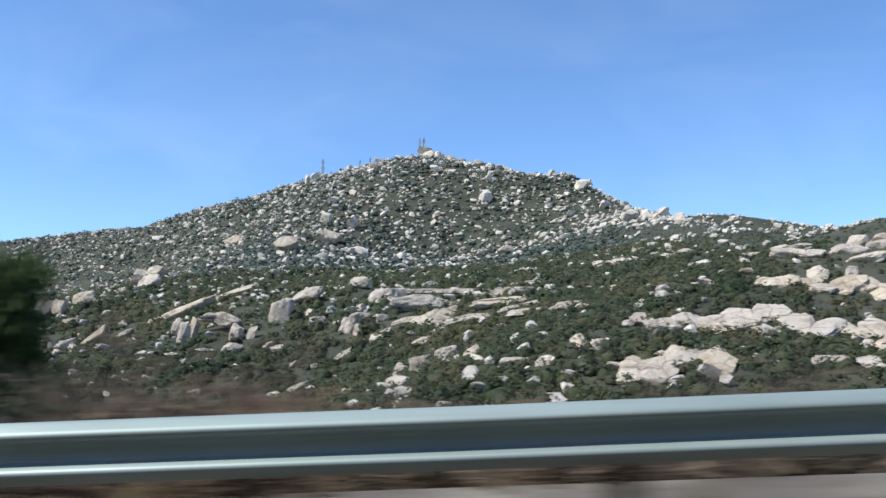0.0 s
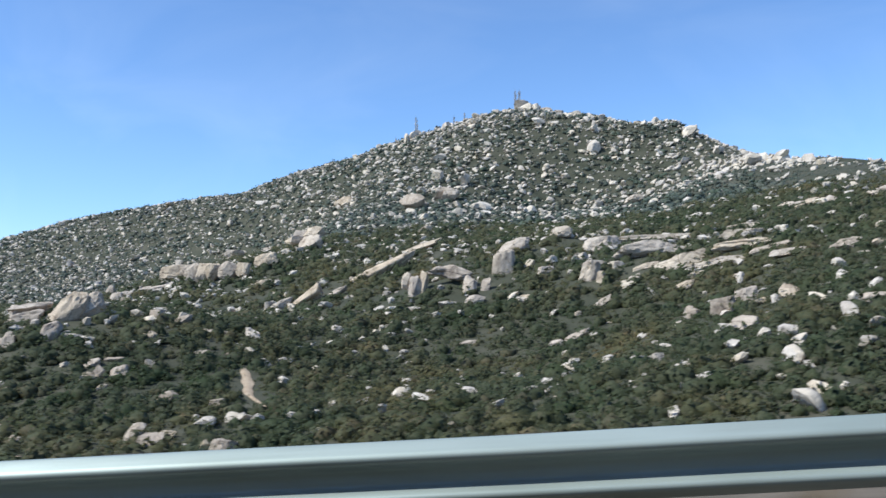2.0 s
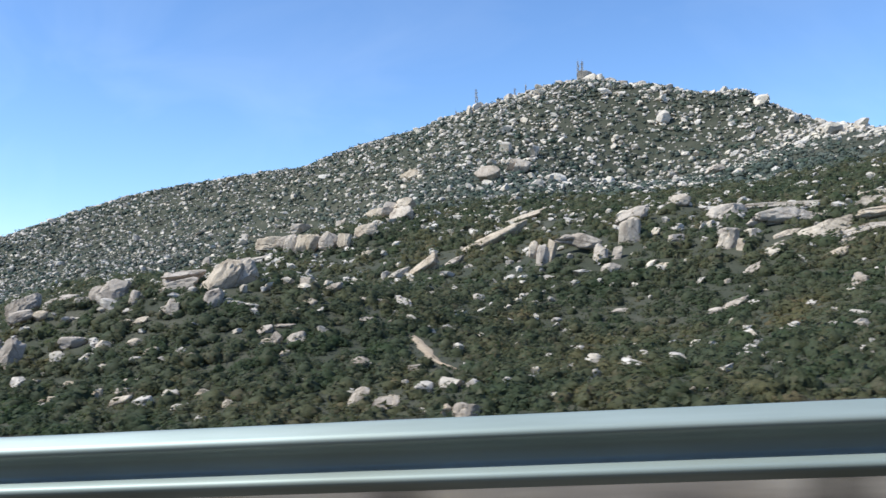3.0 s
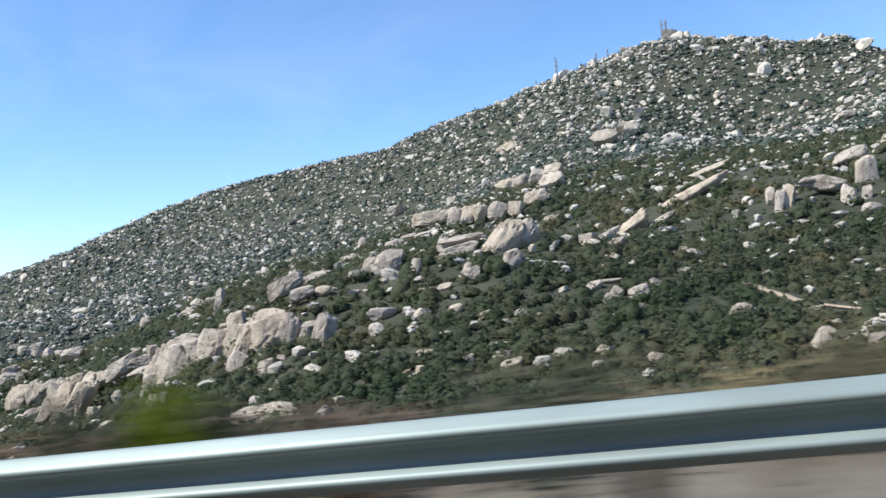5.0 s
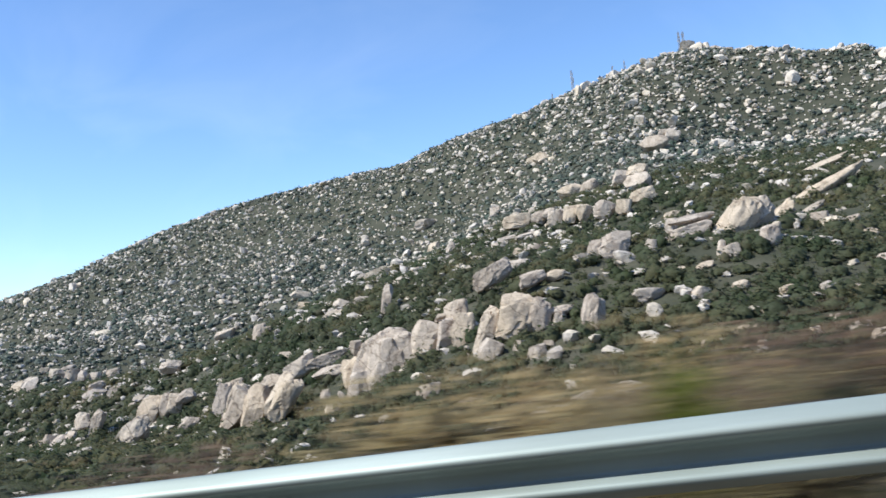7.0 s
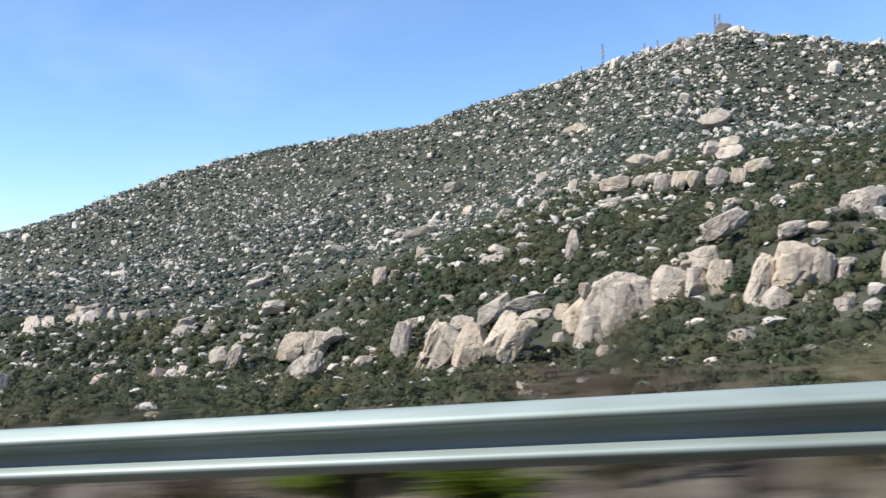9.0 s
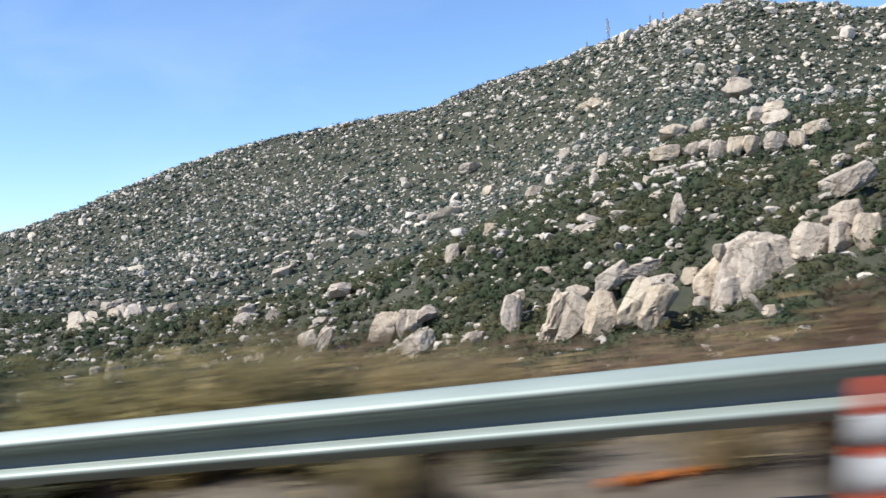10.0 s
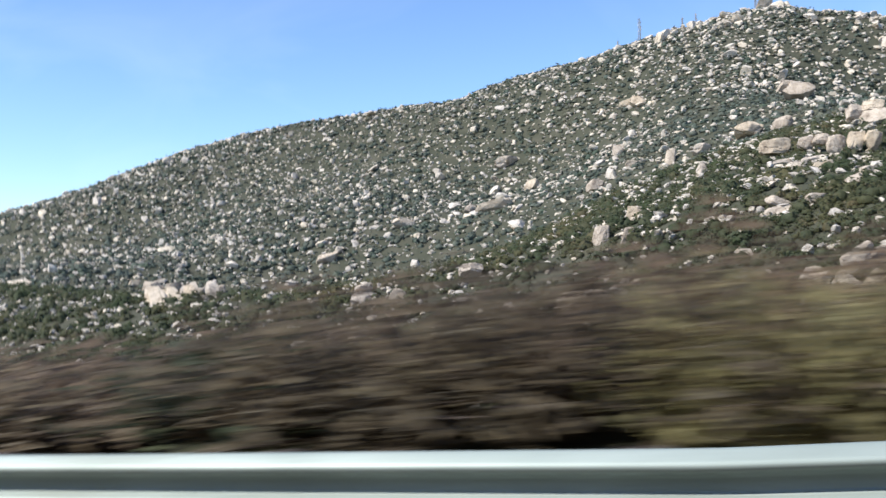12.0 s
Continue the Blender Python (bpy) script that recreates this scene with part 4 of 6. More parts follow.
def clear_of_rocks(x, y, pad):
    """Which places lie outside every single rock's outline."""
    ok = np.ones(len(x), bool)
    for cx, cy, a, b, t in ROCK_TABLE:
        near = np.where((np.abs(x - cx) < a + b + pad) & (np.abs(y - cy) < a + b + pad))[0]
        dx, dy = x[near] - cx, y[near] - cy
        p, q = dx * math.cos(t) + dy * math.sin(t), -dx * math.sin(t) + dy * math.cos(t)
        ok[near] &= (p / (a * 0.8 + pad)) ** 2 + (q / (b * 0.65 + pad)) ** 2 > 1
    return ok


# ---- far and middle slopes: boulder fields and chaparral ----
def fan_points(n, y0, y1, seed, power=1.0, left=-350.0, right=30.0):
    """Scattered places over the slope that the road overlooks, evenly by area (power shifts them nearer)."""
    r = np.random.default_rng(seed)
    out_x, out_y = [], []
    n = int(n * (0.84 if y0 > 400 else 1))
    while sum(map(len, out_x)) < n:
        t = r.uniform(0, 1, n * 2)
        y = y0 + (y1 - y0) * t ** power
        x0, x1 = left - 0.62 * y, right + 0.5 * y
        keep = r.uniform(0, 1, n * 2) < (x1 - x0) / (right - left + 1.12 * y1)
        x = r.uniform(0, 1, n * 2) * (x1 - x0) + x0
        keep &= (y < 400) | (ground_height(x, y) - ground_height(x, y - 12) > -1)
        out_x.append(x[keep])
        out_y.append(y[keep])
    return np.concatenate(out_x)[:n], np.concatenate(out_y)[:n], r


def rockiness(x, y):
    p = np.stack([x / 55, y / 55, 0 * x], 1)
    q = np.stack([x / 16, y / 16, 0 * x + 3], 1)
    slope = np.maximum(smooth(470, 740, y), 1 - smooth(-260, -110, x))
    return 0.06 + 0.2 * value_noise(p, 21) + 0.18 * value_noise(q, 22) + 0.58 * slope


def boulder_field(name, n, y0, y1, seed, size, level, shapes, label, thin=0.0, power=1.0, lift=0.36, x_from=-1e6):
    x, y, r = fan_points(n, y0, y1, seed, power)
    keep = (rockiness(x, y) + r.normal(0, 0.18, len(x)) > thin) & clear_of_rocks(x, y, 0.3) & (x > x_from)
    x, y = x[keep], y[keep]
    s = size * np.clip(np.exp(r.normal(0, 0.42, len(x))), 0.4, 1.7 if y0 < 300 else 3.0) * (0.74 + 0.26 * smooth(-330, -90, x))
    z = ground_height(x, y)
    c = np.stack([x, y, z + s * lift], 1)
    sc = np.stack([s * r.uniform(0.8, 1.5, len(x)), s * r.uniform(0.7, 1.2, len(x)), s * r.uniform(0.5, 0.95, len(x))], 1)
    forms = [boulder_shape(level, seed * 50 + k, 5) for k in range(shapes)]
    v, f = spread(forms, c, sc, r.uniform(0, 6.28, len(x)), r.normal(0, 0.22, (len(x), 2)))
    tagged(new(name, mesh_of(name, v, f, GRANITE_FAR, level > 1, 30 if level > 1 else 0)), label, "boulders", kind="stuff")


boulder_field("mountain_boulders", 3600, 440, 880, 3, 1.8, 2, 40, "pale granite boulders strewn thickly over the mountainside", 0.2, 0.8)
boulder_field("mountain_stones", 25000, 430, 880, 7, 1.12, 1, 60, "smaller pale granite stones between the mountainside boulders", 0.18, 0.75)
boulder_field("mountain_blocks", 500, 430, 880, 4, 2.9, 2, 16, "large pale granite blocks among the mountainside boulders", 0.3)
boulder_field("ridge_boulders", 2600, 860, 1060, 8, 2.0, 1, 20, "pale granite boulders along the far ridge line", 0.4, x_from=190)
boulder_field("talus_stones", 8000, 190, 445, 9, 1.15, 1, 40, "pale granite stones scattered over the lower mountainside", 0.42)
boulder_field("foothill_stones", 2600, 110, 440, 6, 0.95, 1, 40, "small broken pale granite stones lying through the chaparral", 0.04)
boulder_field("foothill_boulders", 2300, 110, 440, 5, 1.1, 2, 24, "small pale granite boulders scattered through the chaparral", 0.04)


TRAIL = (np.array([164.0, 141.9, 118.8]), np.array([-114.0, -104.2, -90.0]))


def off_trail(x, y):
    """Keeps the bushes off the bare track and the ground just before it."""
    return (np.abs(x - np.interp(y, TRAIL[0][::-1], TRAIL[1][::-1])) > 2.3) | (y > 165) | (y < 136)


def scrub_field(name, n, y0, y1, seed, size, leaves, shapes, material, label, power=1.0, leaf=0.3, flat=0.8, x_from=-1e6):
    x, y, r = fan_points(n, y0, y1, seed, power)
    keep = clear_of_rocks(x, y, 0.15) & off_trail(x, y) & (beyond_rail(x, y) > 16) & (x > x_from)
    x, y = x[keep], y[keep]
    s = size * np.clip(np.exp(r.normal(0, 0.52, len(x))), 0.35, 2.1) * (1 - 0.7 * smooth(45, 95, x))
    z = ground_height(x, y)
    c = np.stack([x, y, z + 0.1 * s], 1)
    sc = np.stack([s * r.uniform(0.85, 1.25, len(x)), s * r.uniform(0.85, 1.25, len(x)), s * r.uniform(flat * 0.7, flat * 1.3, len(x))], 1)
    v, f = spread([shrub_shape(seed * 90 + k, leaves, True, leaf) for k in range(shapes)], c, sc, r.uniform(0, 6.28, len(x)))
    tagged(new(name, mesh_of(name, v, f, material)), label, "shrubs", kind="stuff")


scrub_field("mountain_scrub", 27000, 410, 880, 11, 2.15, 6, 12, HAZED_SCRUB, "dark green scrub between the boulders of the mountainside", leaf=0.5, flat=0.68)
scrub_field("ridge_scrub", 3600, 850, 1060, 15, 2.6, 8, 8, HAZED_SCRUB, "dark green scrub along the far ridge line", leaf=0.5, x_from=190)
scrub_field("upper_chaparral", 16000, 215, 430, 12, 1.8, 18, 14, SCRUB, "dense dark green chaparral on the upper foothill", 1.0, leaf=0.325)
scrub_field("lower_chaparral", 19500, 80, 230, 13, 1.5, 31, 16, SCRUB, "dense dark green chaparral on the slope facing the road", 1.0, leaf=0.272)

scrub_field("valley_chaparral", 3400, 32, 84, 14, 1.7, 36, 12, SCRUB, "green chaparral in the hollow below the road", 1.0, leaf=0.25)


def verge_grass():
    """Low dry tufts on the soil about the posts."""
    r = np.random.default_rng(77)
    n = 1500
    u = r.uniform(-0.03, 1.08, n)
    p = rail_line(u, 0.0)
    side = np.where(r.uniform(0, 1, n) < 0.75, r.uniform(0.25, 2.4, n), r.uniform(-0.2, 0.2, n))
    x, y = p[:, 0], p[:, 1] + side
    z = ground_height(x, y) + 0.02
    blades = []
    for k in range(8):
        q = np.random.default_rng(900 + k)
        m = 26
        a = q.uniform(0, 6.28, m)
        base = np.stack([np.cos(a), np.sin(a), 0 * a], 1) * q.uniform(0, 0.25, m)[:, None]
        tip = base + np.stack([np.cos(a) * q.uniform(0.1, 0.5, m), np.sin(a) * q.uniform(0.1, 0.5, m), q.uniform(0.4, 1.0, m)], 1)
        w = np.stack([-np.sin(a), np.cos(a), 0 * a], 1) * 0.03
        blades.append((np.stack([base - w, base + w, tip], 1).reshape(-1, 3), np.arange(m * 3).reshape(-1, 3)))
    s = r.uniform(0.12, 0.42, n)
    v, f = spread(blades, np.stack([x, y, z], 1), np.stack([s * 1.3, s * 1.3, s], 1), r.uniform(0, 6.28, n))
    straw = leaf_material("verge_straw", (0.13, 0.1, 0.06), (0.26, 0.21, 0.13), (0.32, 0.28, 0.17), 0.7)
    tagged(new("verge_grass", mesh_of("verge_grass", v, f, straw, False)), "sparse dry straw-coloured grass on the verge", "grass", kind="stuff")


verge_grass()


def dirt_trail():
    """A narrow bare track that climbs through the chaparral."""
    line = np.array([(-114.3, 164.0), (-111.8, 158.7), (-109.5, 153.0), (-107.6, 147.3), (-104.2, 141.9), (-102.0, 138.2), (-100.0, 135.0)])
    t = np.linspace(0, len(line) - 1, 60)
    x, y = np.interp(t, np.arange(len(line)), line[:, 0]), np.interp(t, np.arange(len(line)), line[:, 1])
    w = np.interp(t, [0, 1, 3, 4, 6], [0.9, 1.5, 1.1, 0.6, 0.25]) * (1 + 0.2 * np.sin(t * 5))
    rows = []
    for off in (-1, -0.5, 0, 0.5, 1):
        xx = x + off * w * 0.9
        rows.append(np.stack([xx, y - off * w * 0.3, ground_height(xx, y) + 0.5 - 0.25 * abs(off)], 1))
    v = np.concatenate(rows)
    q = np.arange(59)
    f = np.concatenate([np.stack([k * 60 + q, (k + 1) * 60 + q, (k + 1) * 60 + q + 1, k * 60 + q + 1], 1) for k in range(4)])
    soil = patchy("trail_soil", (0.34, 0.25, 0.17), (0.42, 0.32, 0.22), (0.48, 0.38, 0.27), 0.7)
    tagged(new("dirt_trail", mesh_of("dirt_trail", v, f, soil)), "narrow bare tan dirt trail climbing the slope", "trail", kind="structure")


dirt_trail()


# ---- guardrail ----
def arc_steps(spacing, u0=-0.0264, u1=1.09):
    """Values of u at even steps along the rail."""
    u = np.linspace(u0, u1, 6000)
    p = rail_line(u)
    d = np.concatenate([[0], np.cumsum(np.linalg.norm(np.diff(p, axis=0), axis=1))])
    return np.interp(np.arange(0, d[-1], spacing), d, u)


# cross-section of a W beam: (towards the road, below the top edge)
W_PROFILE = [(0.0, 0.0), (0.014, 0.006), (0.03, 0.02), (0.066, 0.042), (0.081, 0.058), (0.083, 0.074), (0.07, 0.09), (0.034, 0.108), (0.004, 0.124), (0.0, 0.138), (0.0, 0.19),
             (0.004, 0.202), (0.034, 0.214), (0.07, 0.227), (0.083, 0.242), (0.081, 0.258), (0.066, 0.274), (0.03, 0.294), (0.014, 0.306), (0.0, 0.312)]
POST_STEP = 1.905


def build_guardrail():
    rail = tagged(new("guardrail"), "galvanized steel W-beam guardrail on weathered posts beside the highway", "guardrail")
    us = arc_steps(POST_STEP)
    prof = np.array(W_PROFILE)
    for k in range(0, len(us) - 2, 2):
        u = np.linspace(us[k] - 0.0004, us[k + 2] + 0.0004, 13)
        lap = 0.004 * ((k // 2) % 2)
        top = rail_line(u, 0.0)
        v = lane(u + 0.002) - lane(u - 0.002)
        n = np.stack([v[:, 1], -v[:, 0]], -1)
        n /= np.linalg.norm(n, axis=1)[:, None]
        rings = []
        for q, nn in zip(top, n):
            outer = [(q[0] - nn[0] * (a + lap), q[1] - nn[1] * (a + lap), q[2] - b) for a, b in prof]
            inner = [(q[0] - nn[0] * (a + lap - 0.004), q[1] - nn[1] * (a + lap - 0.004), q[2] - b) for a, b in prof[::-1]]
            rings.append(outer + inner)
        m = len(rings[0])
        vs = np.array(rings).reshape(-1, 3)
        fs = [(r * m + j, (r + 1) * m + j, (r + 1) * m + (j + 1) % m, r * m + (j + 1) % m) for r in range(len(rings) - 1) for j in range(m)]
        part("beam", mesh_of("beam", vs, fs, STEEL), STEEL, rail)
    # posts: a C channel with its lips, and a spacer block behind the beam
    bm = bmesh.new()
    sec = [(-0.075, 0.0), (0.075, 0.0), (0.075, 0.05), (0.069, 0.05), (0.069, 0.006), (-0.069, 0.006), (-0.069, 0.05), (-0.075, 0.05)]
    lo, hi = [bm.verts.new((a, b, -0.95)) for a, b in sec], [bm.verts.new((a, b, -0.02)) for a, b in sec]
    for j in range(8):
        bm.faces.new((lo[j], lo[(j + 1) % 8], hi[(j + 1) % 8], hi[j]))
    bm.faces.new(hi)
    post_mesh = bpy.data.meshes.new("post")
    bm.to_mesh(post_mesh)
    bm.free()
    post_mesh.materials.append(POST_STEEL)
    bm = bmesh.new()
    bmesh.ops.create_cube(bm, size=1, matrix=Matrix.Diagonal((0.13, 0.1, 0.3, 1)))
    bmesh.ops.bevel(bm, geom=bm.edges[:], offset=0.012, segments=2, affect="EDGES")
    block_mesh = bpy.data.meshes.new("spacer_block")
    bm.to_mesh(block_mesh)
    bm.free()
    block_mesh.materials.append(POST_STEEL)
    for u in us:
        q = rail_line(np.array([u]), 0.0)[0]
        v = (lane(np.array([u + 0.002])) - lane(np.array([u - 0.002])))[0]
        turn = math.degrees(math.atan2(-v[1], -v[0]))
        m = pose(q[0], q[1], q[2], 0, 0, turn)
        ob = part("post", post_mesh, POST_STEEL, rail)
        ob.matrix_local = m @ pose(0, 0.112, 0)
        ob = part("spacer_block", block_mesh, POST_STEEL, rail)
        ob.matrix_local = m @ pose(0, 0.056, -0.156)


build_guardrail()


# ---- plants along the rail ----
def leaves_mesh(name, centres, outward, size, seed, material, slim=0.45):
    """One small pointed leaf at each centre."""
    r = np.random.default_rng(seed)
    n = len(centres)
    d = outward + r.normal(0, 0.6, (n, 3))
    d /= np.linalg.norm(d, axis=1)[:, None]
    a = np.cross(d, r.normal(size=(n, 3)))
    a /= np.linalg.norm(a, axis=1)[:, None]
    s = (size * r.uniform(0.6, 1.4, n))[:, None]
    v = np.stack([centres - a * s * slim * 0.5, centres + a * s * slim * 0.5, centres + d * s], 1).reshape(-1, 3)
    return mesh_of(name, v, np.arange(n * 3).reshape(-1, 3), material, False)


def stems_mesh(name, paths, radii, material, sides=3):
    """Tapered round stems along the paths."""
    vs, fs, off = [], [], 0
    for p, rad in zip(paths, radii):
        m = len(p)
        t = np.gradient(p, axis=0)
        t /= np.linalg.norm(t, axis=1)[:, None] + 1e-9
        a = np.cross(t, np.array([0.3, 0.9, 0.2]))
        a /= np.linalg.norm(a, axis=1)[:, None] + 1e-9
        b = np.cross(t, a)
        for j in range(m):
            w = rad * (1 - 0.8 * j / (m - 1))
            for k in range(sides):
                g = 2 * math.pi * k / sides
                vs.append(p[j] + (a[j] * math.cos(g) + b[j] * math.sin(g)) * w)
        for j in range(m - 1):
            for k in range(sides):
                fs.append((off + j * sides + k, off + j * sides + (k + 1) % sides, off + (j + 1) * sides + (k + 1) % sides, off + (j + 1) * sides + k))
        off += m * sides
    return mesh_of(name, np.array(vs), np.array(fs), material)


def bush_form(kind, k):
    """Stems and leaf places of a bush about 1 m wide and 1 m tall."""
    r = np.random.default_rng(1000 + 17 * k + len(kind))
    stems, radii, cs, out = [], [], [], []
    count = {"dry": 62, "rust": 50, "pale": 100, "sage": 52, "lime": 46, "broom": 60}[kind]
    for j in range(count):
        ang, reach = r.uniform(0, 6.28), r.uniform(0.1, 0.5) ** 0.9
        top = r.uniform(0.55, 1.0) * math.sqrt(max(0.12, 1 - (reach / 0.56) ** 2))
        t = np.linspace(0, 1, 4)[:, None]
        tip = np.array([math.cos(ang) * reach, math.sin(ang) * reach, top])
        p = np.array([0.06 * math.cos(ang), 0.06 * math.sin(ang), -0.05]) * (1 - t) + tip * t
        p[:, :2] *= (t ** 0.7)
        p += np.cumsum(r.normal(0, 0.022, (4, 3)), axis=0) * t
        stems.append(p)
        radii.append(0.011 if kind != "pale" else 0.005)
        nl = {"dry": 24, "rust": 36, "pale": 14, "sage": 26, "lime": 44, "broom": 28}[kind]
        q = r.uniform(0.25 if kind != "lime" else 0.4, 1.0, nl)
        c = np.stack([np.interp(q, t[:, 0], p[:, a]) for a in range(3)], 1) + r.normal(0, 0.045 if kind != "pale" else 0.025, (nl, 3))
        cs.append(c)
        d = c - np.array([0, 0, 0.25])
        out.append(d / (np.linalg.norm(d, axis=1)[:, None] + 1e-6) + (np.array([0, 0, 1.4]) if kind == "pale" else 0))
    return stems, radii, np.concatenate(cs), np.concatenate(out)


BARK = patchy("bark", (0.06, 0.05, 0.04), (0.1, 0.085, 0.07), (0.16, 0.14, 0.12), 5.0)
TWIG = patchy("dry_twigs", (0.13, 0.1, 0.082), (0.2, 0.155, 0.128), (0.28, 0.22, 0.185), 4.0)
LEAVES = {"dry": leaf_material("dry_brown_leaves", (0.145, 0.105, 0.077), (0.25, 0.185, 0.135), (0.36, 0.28, 0.2), 0.7, 0.5),
          "rust": leaf_material("rusty_leaves", (0.2, 0.075, 0.03), (0.4, 0.15, 0.06), (0.44, 0.22, 0.1), 0.7),
          "pale": leaf_material("straw", (0.24, 0.21, 0.12), (0.42, 0.37, 0.22), (0.5, 0.44, 0.29), 0.6),
          "broom": leaf_material("straw_broom_leaves", (0.28, 0.235, 0.125), (0.48, 0.405, 0.225), (0.56, 0.45, 0.27), 0.7, 0.5),
          "sage": leaf_material("sage_leaves", (0.05, 0.06, 0.035), (0.11, 0.12, 0.075), (0.17, 0.14, 0.095), 0.75),
          "lime": leaf_material("bright_green_leaves", (0.1, 0.14, 0.014), (0.25, 0.31, 0.035), (0.32, 0.34, 0.07), 0.9),
          "tree_green": leaf_material("tree_leaves", (0.055, 0.085, 0.03), (0.15, 0.205, 0.07), (0.21, 0.225, 0.09), 0.95),
          "tree_dark": leaf_material("dark_tree_leaves", (0.04, 0.06, 0.022), (0.1, 0.135, 0.05), (0.15, 0.16, 0.07), 0.95)}
PLANT_LABELS = {"dry": ("dry_shrub", "leafless-looking dry brown shrub behind the guardrail", "shrub"), "rust": ("rusty_shrub", "rust-brown withered shrub behind the guardrail", "shrub"),
                "pale": ("grass_clump", "tall clump of pale straw-coloured dry grass on the verge", "grass"), "broom": ("broom_bush", "pale straw-olive broom bush behind the guardrail", "bush"), "sage": ("sagebrush", "grey-green low sagebrush on the road bank", "shrub"),
                "lime": ("green_bush", "bright yellow-green leafy bush behind the guardrail", "bush"), "tree_green": ("tree", "rounded leafy green roadside tree below the bank", "tree"),
                "tree_dark": ("tree", "small dense dark green tree beyond the guardrail", "tree")}
PLANTS = {}


def tree_form(k):
    r = np.random.default_rng(700 + k)
    stems, radii, cs, out = [], [], [], []
    t = np.linspace(0, 1, 7)[:, None]
    trunk = np.array([0, 0, -0.05]) * (1 - t) + np.array([r.normal(0, 0.04), r.normal(0, 0.04), 0.62]) * t + r.normal(0, 0.008, (7, 3))
    stems.append(trunk)
    radii.append(0.045)
    for j in range(52):
        base = trunk[r.integers(2, 7)]
        ang, h = r.uniform(0, 6.28), r.uniform(0.1, 1.0)
        reach = 0.5 * math.sqrt(max(0.05, 1 - ((h - 0.5) / 0.56) ** 2)) * r.uniform(0.55, 1.08)
        tip = np.array([math.cos(ang) * reach, math.sin(ang) * reach, h])
        p = base * (1 - t) + tip * t
        p[:, 2] = np.minimum(p[:, 2] + 0.04 * np.sin(t[:, 0] * 3.1), 0.97)
        stems.append(p + np.cumsum(r.normal(0, 0.006, (7, 3)), axis=0) * t)
        radii.append(0.014)
        for m in range(3):
            c0 = p[r.integers(3, 7)] + r.normal(0, 0.045, 3)
            c = c0 + r.normal(0, 0.06, (80, 3)) * np.array([1.1, 1.1, 0.75])
            cs.append(c)
            d = c - c0 + np.array([0, 0, 0.02])
            out.append(d / (np.linalg.norm(d, axis=1)[:, None] + 1e-6))
    cs = np.concatenate(cs)
    cs[:, 2] = np.where(cs[:, 2] > 0.9, 0.9 + (cs[:, 2] - 0.9) * 0.4, cs[:, 2])
    return stems, radii, cs, np.concatenate(out)


def plant(kind, x, y, wide, tall, turn):
    key = (kind, turn % 4)
    z = float(ground_height(np.array([x]), np.array([y]))[0])
    m = pose(x, y, z, 0, 0, turn)
    name, label, category = PLANT_LABELS[kind]
    if key not in PLANTS:
        big = kind.startswith("tree")
        stems, radii, cs, out = tree_form(key[1] + 5 * (kind == "tree_dark")) if big else bush_form(kind, key[1])
        bark = BARK if big else TWIG
        PLANTS[key] = (stems_mesh("stems", stems if big else stems[::2], radii, bark), leaves_mesh("foliage", cs, out, 0.05 if big else {"pale": 0.16, "dry": 0.066, "broom": 0.066, "lime": 0.1}.get(kind, 0.076), key[1], LEAVES[kind], 0.5 if kind != "pale" else 0.1))
    thing = tagged(new(name), label, category, "trees below the road bank" if kind.startswith("tree") else "plants along the guardrail")
    thing.matrix_world = m
    for part_name, me in zip(("trunk" if kind.startswith("tree") else "branchwork", "crown" if kind.startswith("tree") else "foliage"), PLANTS[key]):
        ob = part(part_name, me, None, thing)
        ob.scale = (wide * (1.15 if kind.startswith("tree") else 1.4), wide * (1.1 if kind.startswith("tree") else 1.25), tall)


plant("dry", -3.8, 7.7, 2.2, 1.55, 292)
plant("dry", -2.1, 6.8, 1.2, 0.97, 30)
plant("dry", -2.0, 8.2, 2.0, 1.72, 64)
plant("dry", -0.5, 8.3, 2.4, 1.69, 85)
plant("dry", 0.6, 7.4, 1.6, 1.06, 65)
plant("dry", 2.0, 8.4, 2.2, 1.63, 288)
plant("dry", 3.0, 8.6, 2.6, 1.91, 312)
plant("dry", -3.6, 9.2, 2.4, 2.19, 209)
plant("sage", 3.8, 9.5, 2.2, 2.16, 14)
plant("tree_green", -17.0, 14.6, 2.4, 7.66, 33)
plant("tree_green", -15.7, 15.1, 2.7, 8.17, 119)
plant("tree_green", -14.7, 14.9, 2.0, 8.42, 155)
plant("tree_green", -13.6, 14.8, 1.5, 7.42, 223)
plant("tree_green", -11.7, 14.9, 2.2, 7.37, 172)
plant("tree_green", -10.3, 15.2, 2.5, 7.85, 95)
plant("tree_green", -9.2, 15.0, 1.9, 7.77, 57)
plant("tree_green", -12.8, 13.8, 2.2, 5.90, 248)
plant("dry", -8.1, 6.2, 2.2, 1.14, 264)
plant("dry", -9.4, 6.9, 2.6, 1.59, 11)
plant("dry", -7.3, 7.0, 2.4, 1.31, 40)
plant("sage", -6.5, 6.5, 2.0, 1.04, 162)
plant("dry", -12.8, 6.4, 2.6, 1.51, 140)
plant("dry", -14.2, 6.9, 2.8, 1.85, 319)
plant("dry", -11.2, 7.0, 2.6, 1.70, 186)
plant("dry", -11.9, 5.6, 1.8, 1.10, 151)
plant("dry", -10.3, 6.4, 2.0, 1.16, 155)
plant("dry", -19.1, 6.1, 2.6, 1.47, 239)
plant("dry", -18.1, 6.8, 2.8, 1.78, 211)
plant("dry", -16.6, 6.8, 2.8, 1.77, 62)
